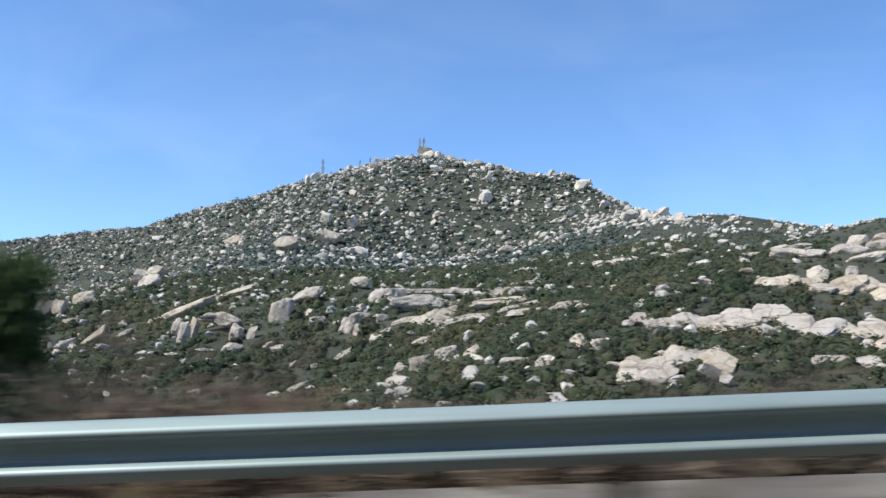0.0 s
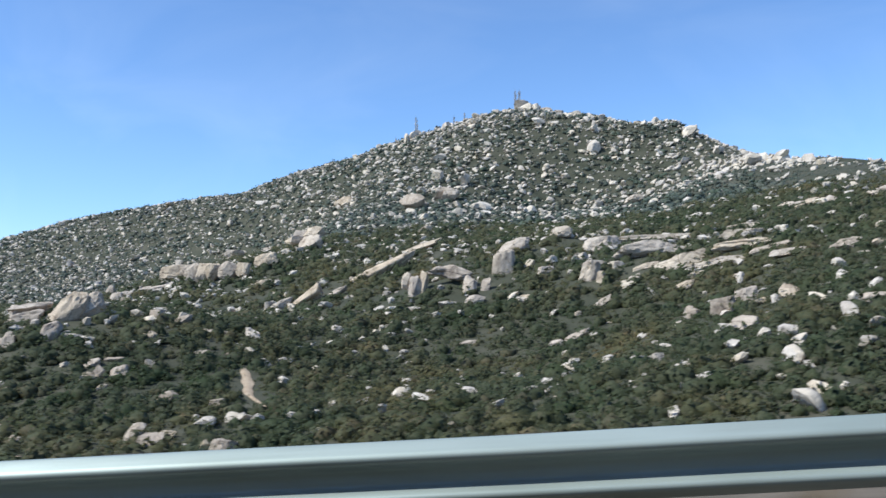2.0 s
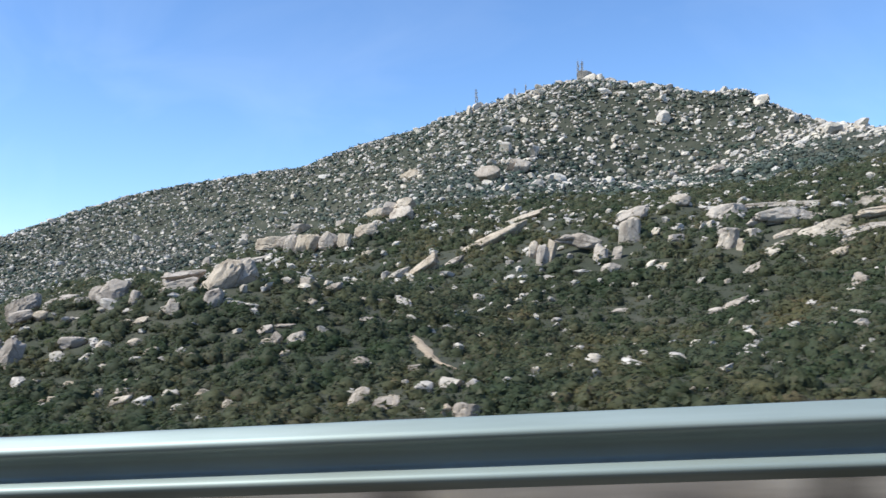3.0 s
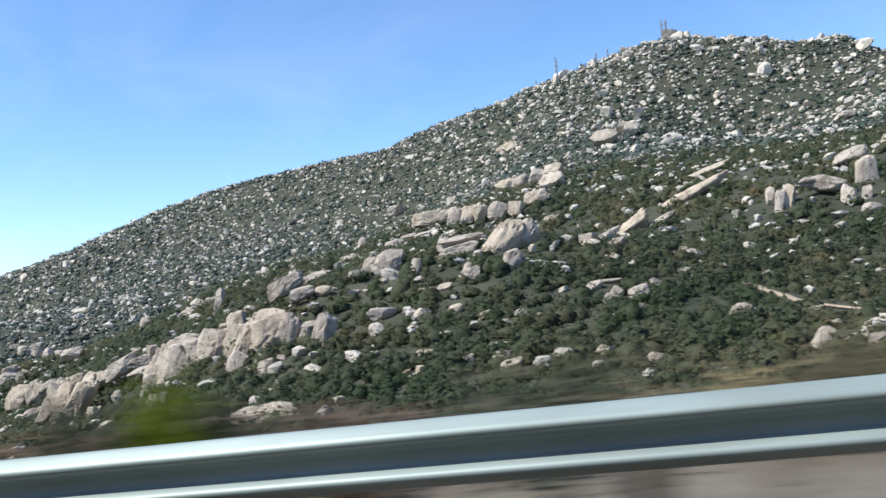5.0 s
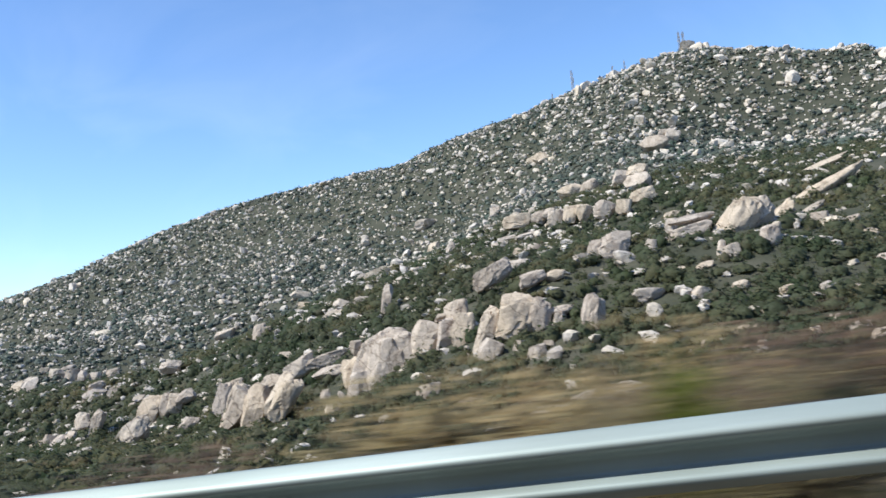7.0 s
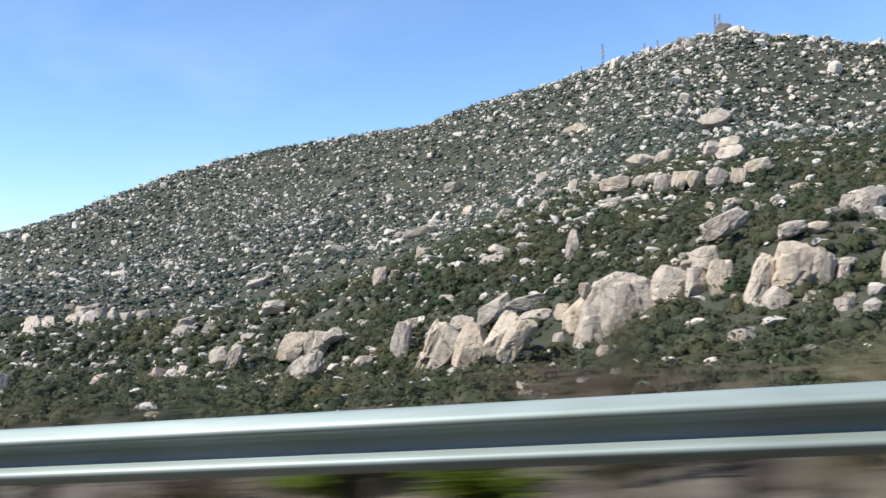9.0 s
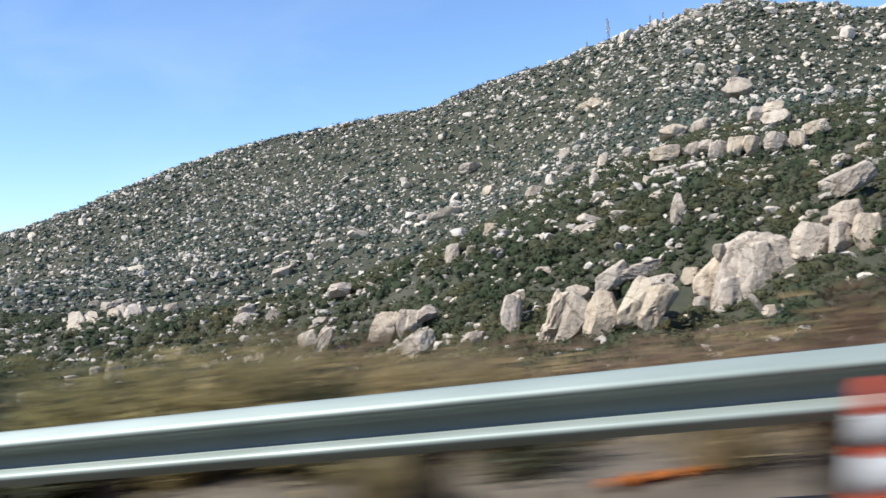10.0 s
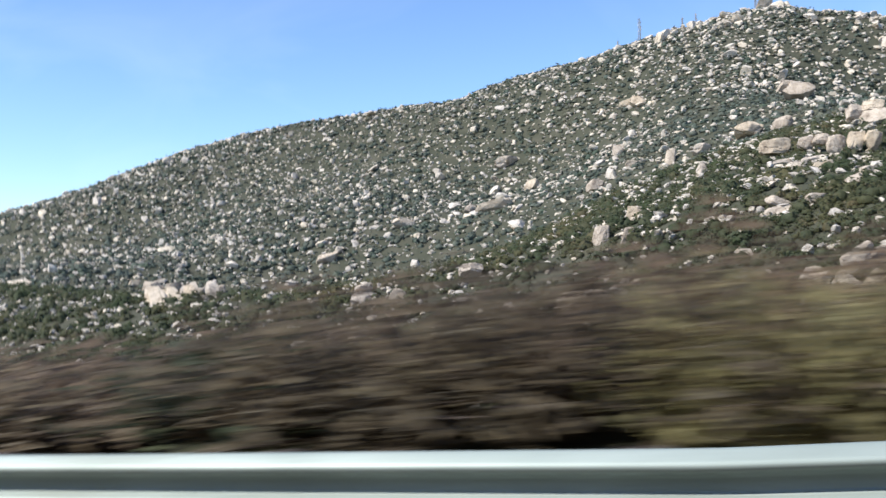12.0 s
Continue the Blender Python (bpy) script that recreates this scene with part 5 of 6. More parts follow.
plant("dry", -20.2, 6.5, 2.6, 1.68, 265)
plant("dry", -15.3, 6.2, 2.4, 1.24, 272)
plant("dry", -25.0, 6.5, 2.4, 1.62, 344)
plant("dry", -23.6, 6.3, 2.6, 1.61, 283)
plant("dry", -22.2, 6.4, 2.6, 1.61, 102)
plant("dry", -20.9, 6.4, 2.6, 1.51, 115)
plant("dry", -29.4, 6.6, 2.0, 1.31, 233)
plant("dry", -28.2, 6.2, 2.2, 1.20, 234)
plant("dry", -27.2, 6.2, 2.4, 1.32, 250)
plant("dry", -26.1, 6.8, 2.6, 1.73, 312)
plant("sage", -32.6, 9.1, 3.0, 2.40, 105)
plant("tree_dark", -38.1, 9.1, 2.3, 4.48, 337)
plant("tree_dark", -36.3, 9.4, 1.9, 4.36, 0)
plant("tree_dark", -35.3, 9.2, 1.4, 3.65, 27)
plant("tree_dark", -38.8, 8.9, 1.4, 3.65, 350)
plant("sage", -39.0, 9.9, 2.2, 3.03, 339)
plant("sage", -33.9, 10.0, 2.4, 2.77, 107)
plant("sage", -38.9, 8.9, 2.0, 2.40, 50)
plant("sage", -38.5, 7.5, 2.0, 1.95, 113)
plant("broom", -37.7, 7.3, 1.8, 1.89, 15)
plant("dry", -40.8, 8.8, 2.6, 2.04, 321)
plant("sage", -59.4, 9.4, 2.6, 2.36, 238)
plant("sage", -55.0, 11.5, 2.4, 3.10, 210)
plant("sage", -66.3, 9.3, 3.2, 2.52, 88)
plant("sage", -64.7, 10.4, 3.0, 2.95, 169)
plant("sage", -69.1, 10.3, 2.6, 2.49, 68)
plant("sage", -89.0, 10.2, 2.4, 2.70, 278)
plant("sage", -79.6, 11.2, 3.0, 2.96, 170)
plant("sage", -132.7, 6.8, 1.9, 1.13, 91)
plant("dry", -134.5, 6.3, 2.0, 0.85, 254)
plant("dry", -136.3, 6.3, 2.0, 0.77, 187)
plant("sage", -138.7, 7.4, 2.4, 1.53, 134)
plant("sage", -142.1, 6.4, 1.6, 1.02, 91)
plant("dry", -140.4, 6.1, 2.0, 0.73, 32)
plant("sage", -138.9, 6.0, 2.0, 0.62, 219)
plant("broom", -137.2, 6.4, 2.2, 0.81, 237)
plant("dry", -145.7, 6.7, 2.0, 0.84, 334)
plant("dry", -143.1, 6.0, 2.2, 0.58, 74)
plant("dry", -142.2, 6.6, 2.2, 0.78, 218)
plant("dry", -154.2, 6.8, 1.8, 0.88, 226)
plant("dry", -151.7, 7.0, 2.0, 0.83, 89)
plant("dry", -150.3, 6.6, 2.0, 0.61, 107)
plant("dry", -155.7, 6.4, 1.7, 0.84, 105)
plant("dry", -156.9, 6.7, 1.6, 0.98, 259)
plant("dry", -154.6, 6.8, 2.0, 0.66, 235)
plant("lime", -151.0, 6.0, 0.9, 0.65, 78)
plant("dry", -165.1, 7.2, 2.4, 1.31, 139)
plant("dry", -163.9, 7.5, 2.6, 1.37, 298)
plant("dry", -162.2, 7.2, 2.2, 0.83, 303)
plant("dry", -161.0, 7.3, 2.2, 0.83, 236)
plant("dry", -170.6, 7.5, 2.2, 1.16, 1)
plant("dry", -169.2, 7.8, 2.2, 1.10, 245)
plant("dry", -166.6, 7.5, 2.4, 0.95, 81)
plant("dry", -165.4, 7.4, 2.4, 0.91, 295)
plant("dry", -164.7, 7.3, 2.2, 0.80, 328)
plant("dry", -167.9, 7.6, 2.0, 0.86, 154)
plant("dry", -176.5, 8.1, 2.4, 1.26, 344)
plant("dry", -175.2, 8.0, 2.4, 1.23, 273)
plant("dry", -173.7, 7.9, 2.2, 1.01, 117)
plant("dry", -172.6, 7.9, 2.2, 0.86, 316)
plant("dry", -179.7, 8.8, 2.0, 1.48, 305)
plant("dry", -179.0, 8.7, 2.2, 1.42, 236)
plant("dry", -178.3, 8.7, 2.2, 1.40, 141)
plant("dry", -184.9, 8.7, 2.0, 1.49, 324)
plant("dry", -180.8, 8.2, 2.6, 1.24, 172)
plant("dry", -179.3, 8.1, 2.4, 1.10, 138)
plant("dry", -182.3, 8.5, 2.2, 1.51, 52)
plant("dry", -185.0, 8.8, 2.2, 1.41, 76)
plant("dry", -184.0, 8.3, 1.6, 0.93, 251)
plant("dry", -182.6, 8.2, 2.0, 0.82, 287)
plant("sage", -187.8, 9.0, 2.0, 1.73, 105)
plant("dry", -186.1, 8.6, 2.4, 1.09, 226)
plant("broom", -190.2, 9.2, 2.2, 1.33, 313)
plant("broom", -188.6, 9.0, 2.2, 1.20, 53)
plant("broom", -187.3, 8.9, 2.0, 0.84, 99)
plant("dry", -192.6, 9.4, 2.2, 1.16, 188)
plant("broom", -190.8, 9.2, 2.4, 1.01, 202)
plant("broom", -189.4, 9.1, 2.4, 1.02, 143)
plant("dry", -197.9, 10.3, 2.0, 0.91, 143)
plant("sage", -195.7, 10.1, 2.0, 0.99, 46)
plant("broom", -193.7, 9.5, 2.4, 0.88, 220)
plant("broom", -192.9, 9.4, 2.4, 0.81, 335)
plant("dry", -203.4, 10.8, 2.0, 0.92, 70)
plant("sage", -200.9, 11.6, 2.0, 1.18, 287)
plant("dry", -248.1, 16.3, 2.4, 1.06, 64)
plant("pale", -245.8, 15.9, 2.4, 0.95, 15)
plant("sage", -243.8, 15.6, 2.2, 0.76, 268)
plant("dry", -242.5, 15.5, 2.2, 0.76, 65)
plant("sage", -252.3, 16.9, 2.0, 0.88, 270)
plant("dry", -250.1, 16.2, 1.8, 0.52, 119)
plant("sage", -257.6, 17.5, 1.8, 1.02, 338)
plant("pale", -256.2, 17.3, 2.4, 0.98, 331)
plant("dry", -255.0, 17.1, 2.4, 0.85, 171)
plant("dry", -253.2, 17.0, 2.0, 0.76, 74)
plant("dry", -266.6, 19.2, 2.6, 1.16, 90)
plant("pale", -263.5, 18.7, 2.2, 0.87, 306)
plant("sage", -262.5, 18.5, 2.2, 0.74, 211)
plant("pale", -264.8, 18.9, 2.2, 0.88, 60)
plant("dry", -261.0, 18.3, 2.4, 0.78, 318)
plant("dry", -260.2, 18.1, 2.2, 0.80, 347)
plant("broom", -272.6, 20.2, 2.4, 1.03, 348)
plant("broom", -271.1, 19.9, 2.0, 0.89, 224)
plant("dry", -273.6, 19.4, 1.2, 0.71, 351)
plant("dry", -268.1, 19.4, 2.2, 0.67, 218)
plant("broom", -279.1, 21.2, 2.8, 1.30, 180)
plant("broom", -277.2, 20.8, 2.6, 0.99, 349)
plant("broom", -276.0, 20.6, 2.4, 0.81, 217)
plant("dry", -273.5, 20.0, 2.4, 0.76, 283)
plant("dry", -274.5, 20.3, 2.4, 0.78, 122)
plant("sage", -280.4, 21.6, 2.4, 1.30, 284)
plant("dry", -285.4, 22.6, 2.4, 0.96, 350)
plant("dry", -283.3, 22.2, 2.2, 0.73, 19)
plant("broom", -281.5, 21.8, 2.0, 0.62, 193)
plant("dry", -292.8, 23.7, 2.6, 1.30, 132)
plant("broom", -291.8, 23.7, 2.4, 1.20, 18)
plant("dry", -290.4, 23.2, 2.2, 0.76, 30)
plant("broom", -286.8, 22.3, 2.6, 0.75, 96)
plant("dry", -287.8, 22.4, 2.2, 0.54, 69)
plant("sage", -288.9, 22.9, 2.0, 0.61, 258)
plant("dry", -297.4, 24.4, 2.8, 1.27, 309)
plant("dry", -296.0, 24.3, 2.8, 1.32, 178)
plant("dry", -294.6, 23.8, 2.4, 0.91, 45)
plant("dry", -299.7, 24.9, 2.8, 1.22, 23)
plant("broom", -298.5, 24.7, 2.6, 1.11, 106)
plant("dry", -297.2, 24.8, 2.8, 1.30, 148)
plant("dry", -301.0, 25.4, 2.6, 1.34, 177)
plant("broom", -302.6, 25.6, 2.8, 1.22, 110)
plant("dry", -301.1, 25.2, 2.8, 1.12, 305)
plant("dry", -299.8, 25.2, 2.6, 1.11, 204)
plant("dry", -305.8, 26.3, 2.6, 1.11, 347)
plant("broom", -304.3, 26.0, 2.8, 0.98, 336)
plant("sage", -302.9, 25.9, 2.8, 0.82, 254)
plant("dry", -301.7, 25.6, 2.8, 0.84, 9)
plant("dry", -300.4, 25.3, 2.6, 0.72, 76)
plant("dry", -308.0, 26.8, 2.8, 1.19, 269)
plant("dry", -306.1, 26.4, 2.8, 1.10, 196)
plant("dry", -304.7, 26.2, 2.8, 1.02, 339)
plant("pale", -306.9, 26.0, 2.0, 1.14, 254)
plant("broom", -312.8, 28.0, 2.8, 1.11, 295)
plant("dry", -311.2, 27.6, 2.8, 0.79, 18)
plant("broom", -309.6, 27.4, 2.8, 1.05, 106)
plant("broom", -308.1, 27.0, 3.0, 0.93, 244)
plant("broom", -318.2, 29.3, 2.6, 1.48, 227)
plant("broom", -316.7, 28.9, 2.8, 1.40, 132)
plant("dry", -315.3, 28.8, 3.0, 1.37, 57)
plant("broom", -313.9, 28.4, 3.0, 1.10, 212)
plant("broom", -312.7, 28.1, 3.0, 1.03, 31)
plant("dry", -322.9, 30.5, 2.6, 1.28, 241)
plant("broom", -321.3, 30.3, 2.4, 2.11, 288)
plant("dry", -320.3, 30.0, 2.4, 1.83, 240)
plant("broom", -319.4, 29.8, 2.6, 1.69, 22)
plant("broom", -318.5, 29.5, 2.6, 1.52, 188)
plant("broom", -317.5, 29.5, 2.8, 1.39, 109)
plant("dry", -328.1, 31.8, 2.8, 1.48, 199)
plant("dry", -326.5, 31.6, 2.6, 1.47, 245)
plant("dry", -325.0, 31.2, 2.8, 1.27, 71)
plant("rust", -323.3, 28.9, 0.8, 1.50, 12)
plant("rust", -323.5, 29.0, 0.7, 1.37, 178)
plant("dry", -330.8, 32.6, 2.8, 1.07, 223)
plant("dry", -333.4, 33.5, 3.0, 1.27, 45)
plant("sage", -329.0, 32.1, 2.6, 0.92, 332)
plant("broom", -325.5, 30.8, 1.2, 1.40, 173)
plant("broom", -324.9, 30.6, 1.4, 1.39, 348)
plant("broom", -324.4, 30.5, 1.4, 1.33, 193)
plant("dry", -327.6, 31.5, 2.6, 0.90, 262)
plant("lime", -147.2, 5.9, 0.93, 1.43, 11)
plant("sage", -147.8, 5.9, 0.94, 1.30, 52)
plant("sage", -146.7, 5.9, 0.90, 1.16, 93)
plant("sage", -147.2, 5.4, 1.07, 1.12, 134)
plant("lime", -146.4, 5.8, 0.53, 1.02, 175)
plant("sage", -148.1, 5.7, 0.72, 1.10, 216)
plant("lime", -152.2, 5.1, 0.34, 1.18, 33)
plant("lime", -151.6, 5.1, 0.27, 0.81, 71)
plant("sage", -151.9, 5.4, 0.48, 0.88, 14)
plant("lime", -181.3, 8.9, 0.83, 2.05, 19)
plant("lime", -180.6, 8.8, 0.91, 2.01, 61)
plant("lime", -180.0, 8.9, 0.70, 1.93, 103)
plant("sage", -180.9, 8.5, 1.02, 1.45, 145)
plant("sage", -180.1, 8.5, 1.07, 1.35, 187)
plant("dry", -184.2, 8.1, 0.95, 1.34, 28)
plant("dry", -183.5, 8.1, 0.80, 1.17, 67)
plant("broom", -184.5, 7.8, 0.73, 1.22, 9)
plant("sage", -132.4, 5.6, 0.85, 1.14, 44)
plant("lime", -132.0, 5.6, 0.73, 1.17, 82)
plant("sage", -131.9, 5.3, 0.80, 0.89, 121)
plant("lime", -258.2, 17.2, 0.61, 1.18, 17)
plant("lime", -141.0, 4.3, 0.46, 1.08, 13)
plant("sage", -140.5, 4.3, 0.79, 0.93, 57)
plant("sage", -141.6, 4.4, 0.61, 1.05, 101)
plant("lime", -140.7, 4.1, 0.37, 0.94, 142)
plant("dry", -139.8, 4.4, 0.62, 0.80, 187)
plant("broom", -136.7, 5.5, 0.57, 0.86, 23)
plant("sage", -136.9, 5.3, 0.50, 0.74, 64)
plant("broom", -137.3, 5.3, 0.46, 0.63, 99)
plant("broom", -194.0, 7.6, 0.63, 1.01, 31)
plant("lime", -193.7, 7.6, 0.42, 0.98, 75)
plant("broom", -193.3, 7.7, 0.67, 0.97, 113)
plant("sage", -192.9, 7.7, 0.54, 0.92, 151)
plant("broom", -193.8, 7.5, 0.61, 0.91, 197)
plant("broom", -189.3, 7.9, 0.93, 1.23, 21)
plant("sage", -188.5, 7.9, 0.83, 1.10, 66)
plant("rust", -184.0, 8.9, 0.55, 1.27, 104)
plant("dry", -184.4, 8.7, 0.74, 1.00, 148)
plant("broom", -279.0, 19.7, 0.97, 1.22, 15)
plant("broom", -278.1, 19.7, 0.99, 1.18, 59)
plant("pale", -277.5, 19.8, 0.88, 1.13, 92)
plant("broom", -276.8, 19.7, 0.92, 1.00, 133)
plant("sage", -277.1, 19.5, 0.78, 0.86, 171)
plant("pale", -276.1, 19.7, 0.68, 0.86, 207)
plant("broom", -275.8, 19.6, 0.72, 0.74, 251)
plant("dry", -273.2, 20.1, 0.55, 1.25, 37)
plant("lime", -258.0, 16.4, 0.56, 1.21, 36)
plant("sage", -248.4, 14.5, 0.14, 1.10, 58)
plant("pale", -248.5, 14.5, 0.12, 1.49, 77)
plant("lime", -296.8, 25.4, 0.55, 2.18, 26)
plant("lime", -298.2, 25.4, 0.48, 2.17, 47)
plant("sage", -9.7, 3.7, 0.21, 0.82, 5)
plant("dry", -2.6, 8.6, 2.4, 2.25, 278)
plant("dry", -4.2, 8.9, 1.9, 2.64, 178)
plant("sage", -5.7, 8.9, 2.4, 2.75, 141)
plant("dry", -7.1, 8.6, 2.1, 2.71, 240)
plant("dry", -8.6, 8.7, 2.5, 2.85, 7)
plant("dry", -10.1, 8.3, 2.8, 2.68, 222)
plant("sage", -11.6, 8.3, 2.3, 2.93, 189)
plant("dry", -12.9, 7.9, 2.6, 2.61, 53)
plant("dry", -14.4, 7.7, 2.3, 2.64, 73)
plant("dry", -16.1, 8.4, 2.2, 3.02, 12)
plant("dry", -17.5, 8.2, 2.0, 2.84, 266)
plant("sage", -18.9, 7.4, 2.0, 2.51, 246)
plant("dry", -20.5, 7.9, 2.7, 2.54, 139)
plant("dry", -21.9, 7.3, 2.0, 2.60, 344)
plant("sage", -23.5, 7.8, 2.5, 2.77, 136)
plant("dry", -25.1, 8.0, 2.4, 2.79, 110)
plant("sage", -26.4, 7.5, 1.9, 2.48, 327)
plant("dry", -28.1, 7.9, 2.3, 2.86, 29)
plant("sage", -29.5, 7.8, 2.0, 2.77, 141)
plant("broom", -15.4, 7.5, 1.8, 2.27, 8)
plant("dry", -16.6, 6.7, 1.9, 2.01, 125)
plant("broom", -18.1, 7.2, 2.3, 2.17, 261)
plant("broom", -19.3, 6.6, 2.1, 2.13, 125)
plant("broom", -20.9, 7.3, 2.1, 2.48, 177)
plant("dry", -22.1, 6.6, 2.5, 1.96, 173)
plant("broom", -23.5, 6.7, 2.0, 2.23, 22)
plant("broom", -24.9, 6.9, 2.3, 2.02, 33)
plant("broom", -26.3, 7.0, 2.7, 2.13, 107)
plant("broom", -27.6, 6.7, 1.9, 2.17, 196)
plant("dry", -3.9, 10.3, 2.6, 3.09, 25)
plant("sage", -5.8, 9.7, 2.0, 3.00, 331)
plant("sage", -7.7, 9.4, 2.2, 2.97, 307)
plant("dry", -9.9, 10.0, 2.4, 3.31, 202)
plant("dry", -11.8, 9.1, 2.4, 3.20, 263)
plant("sage", -13.8, 8.9, 1.9, 3.07, 267)
plant("sage", -15.9, 9.2, 2.4, 3.17, 3)
plant("sage", -17.9, 8.9, 2.1, 2.88, 340)
plant("dry", -19.9, 8.8, 1.9, 2.98, 17)
plant("dry", -22.2, 9.6, 2.7, 3.39, 303)
plant("sage", -24.2, 9.4, 2.5, 3.20, 299)
plant("dry", -26.1, 9.0, 1.8, 3.24, 267)
plant("sage", -28.3, 9.2, 2.6, 3.56, 48)
plant("dry", -156.8, 8.6, 2.0, 1.54, 292)
plant("dry", -158.7, 8.4, 2.1, 1.53, 345)
plant("pale", -160.7, 8.6, 2.0, 1.78, 295)
plant("dry", -162.7, 8.8, 2.1, 1.62, 249)
plant("dry", -164.5, 8.6, 2.4, 1.73, 91)
plant("pale", -166.4, 8.7, 2.8, 1.72, 199)
plant("dry", -168.5, 9.0, 1.8, 1.87, 173)
plant("dry", -170.5, 9.4, 2.4, 1.90, 313)
plant("dry", -172.5, 9.5, 2.1, 1.92, 123)
plant("dry", -174.4, 9.6, 2.2, 1.96, 147)
plant("pale", -176.4, 9.9, 2.5, 1.92, 94)
plant("pale", -178.3, 10.0, 2.2, 1.79, 175)
plant("pale", -179.9, 9.4, 2.4, 1.60, 205)
plant("pale", -182.1, 10.2, 2.3, 2.01, 165)
plant("pale", -183.8, 9.7, 2.7, 1.56, 114)
plant("dry", -185.9, 10.3, 2.3, 1.59, 197)
plant("pale", -188.0, 10.8, 1.9, 1.91, 222)
plant("dry", -189.8, 10.5, 2.3, 1.77, 60)
plant("dry", -191.7, 10.7, 2.7, 1.84, 209)
plant("broom", -193.5, 10.5, 2.3, 1.72, 254)
plant("broom", -195.4, 10.5, 2.8, 1.60, 37)
plant("broom", -274.0, 21.3, 2.0, 1.30, 222)
plant("dry", -275.8, 21.7, 2.1, 1.47, 159)
plant("dry", -277.7, 22.3, 2.2, 2.00, 335)
plant("sage", -279.5, 22.6, 2.8, 1.74, 140)
plant("dry", -281.3, 22.6, 2.3, 1.43, 113)
plant("sage", -283.0, 22.6, 2.0, 1.28, 254)
plant("broom", -285.0, 23.5, 1.8, 1.56, 312)
plant("dry", -286.8, 23.8, 2.7, 1.51, 31)
plant("sage", -288.7, 24.5, 2.7, 1.96, 38)
plant("dry", -290.5, 24.7, 2.2, 1.73, 60)
plant("dry", -292.1, 24.4, 2.5, 1.38, 122)
plant("sage", -297.6, 26.6, 2.2, 1.62, 184)
plant("dry", -299.1, 26.9, 2.8, 1.54, 204)
plant("dry", -300.6, 27.0, 2.2, 1.54, 145)
plant("dry", -302.1, 27.4, 2.1, 1.44, 317)
plant("broom", -303.6, 27.5, 2.2, 1.18, 239)
plant("sage", -305.2, 27.9, 2.0, 1.21, 59)
plant("dry", -306.7, 28.2, 2.1, 1.37, 119)
plant("dry", -308.2, 28.5, 1.9, 1.28, 71)
plant("broom", -309.7, 28.8, 2.4, 1.38, 70)
plant("dry", -311.4, 29.7, 2.7, 1.17, 304)
plant("broom", -312.8, 29.7, 2.3, 1.17, 335)
plant("broom", -314.2, 29.5, 2.6, 1.27, 155)
plant("broom", -315.6, 29.8, 2.3, 1.54, 87)
plant("broom", -317.2, 30.6, 2.5, 1.91, 300)
plant("broom", -318.6, 30.6, 2.4, 1.92, 52)
plant("dry", -320.3, 31.4, 2.6, 1.42, 49)
plant("broom", -321.6, 31.4, 2.4, 1.72, 100)
plant("dry", -323.1, 31.8, 2.2, 1.53, 131)
plant("dry", -324.7, 32.8, 2.7, 1.68, 122)
plant("dry", -326.2, 33.2, 1.8, 1.58, 100)
plant("dry", -327.6, 33.2, 2.2, 1.31, 81)
plant("dry", -329.2, 34.0, 2.5, 1.25, 225)
plant("dry", -330.6, 34.2, 2.5, 1.03, 193)
plant("dry", -332.2, 35.1, 2.5, 1.23, 236)
plant("sage", -333.7, 35.4, 2.7, 1.10, 337)
plant("broom", -309.9, 27.4, 2.2, 1.15, 337)
plant("broom", -311.2, 27.8, 2.3, 0.81, 45)
plant("broom", -312.3, 27.8, 2.5, 1.06, 284)
plant("broom", -313.6, 28.2, 2.5, 1.14, 149)
plant("broom", -314.9, 28.8, 2.1, 1.39, 295)
plant("dry", -316.2, 29.0, 1.8, 1.60, 240)
plant("broom", -317.3, 28.9, 2.6, 1.83, 20)
plant("broom", -318.9, 30.4, 2.0, 1.50, 318)
plant("broom", -320.0, 30.2, 2.1, 1.74, 333)
plant("broom", -321.1, 30.0, 2.2, 1.56, 359)
plant("dry", -243.7, 13.5, 1.0, 0.50, 21)
plant("pale", -245.0, 13.8, 0.9, 0.50, 51)
plant("lime", -245.9, 14.0, 0.9, 0.50, 226)
plant("pale", -247.1, 14.7, 0.6, 0.50, 193)
plant("sage", -248.4, 15.1, 1.0, 0.50, 33)
plant("lime", -249.4, 14.6, 0.6, 0.50, 317)
plant("lime", -250.3, 15.1, 0.9, 0.50, 84)
plant("dry", -251.4, 14.9, 0.8, 0.50, 19)
plant("dry", -252.9, 16.2, 1.0, 0.50, 310)
plant("pale", -253.4, 15.2, 1.1, 0.50, 211)
plant("dry", -254.4, 14.8, 0.8, 0.50, 9)
plant("dry", -256.0, 16.3, 1.0, 0.50, 62)
plant("dry", -256.7, 16.2, 0.6, 0.50, 316)
plant("lime", -257.6, 16.2, 1.1, 0.50, 276)
plant("sage", -258.9, 15.9, 0.9, 0.50, 312)
plant("sage", -259.8, 16.4, 0.7, 0.50, 337)
plant("pale", -261.7, 17.5, 0.8, 0.50, 108)
plant("sage", -262.3, 16.3, 0.7, 0.50, 193)
plant("sage", -263.2, 17.7, 0.9, 0.50, 133)
plant("pale", -263.7, 16.5, 1.1, 0.50, 3)
plant("dry", -265.9, 17.8, 0.9, 0.50, 84)
plant("dry", -266.7, 17.8, 0.6, 0.50, 23)
plant("dry", -267.2, 17.6, 1.0, 0.50, 42)
plant("dry", -268.7, 18.5, 1.1, 0.50, 149)
plant("sage", -269.6, 17.4, 0.6, 0.50, 329)
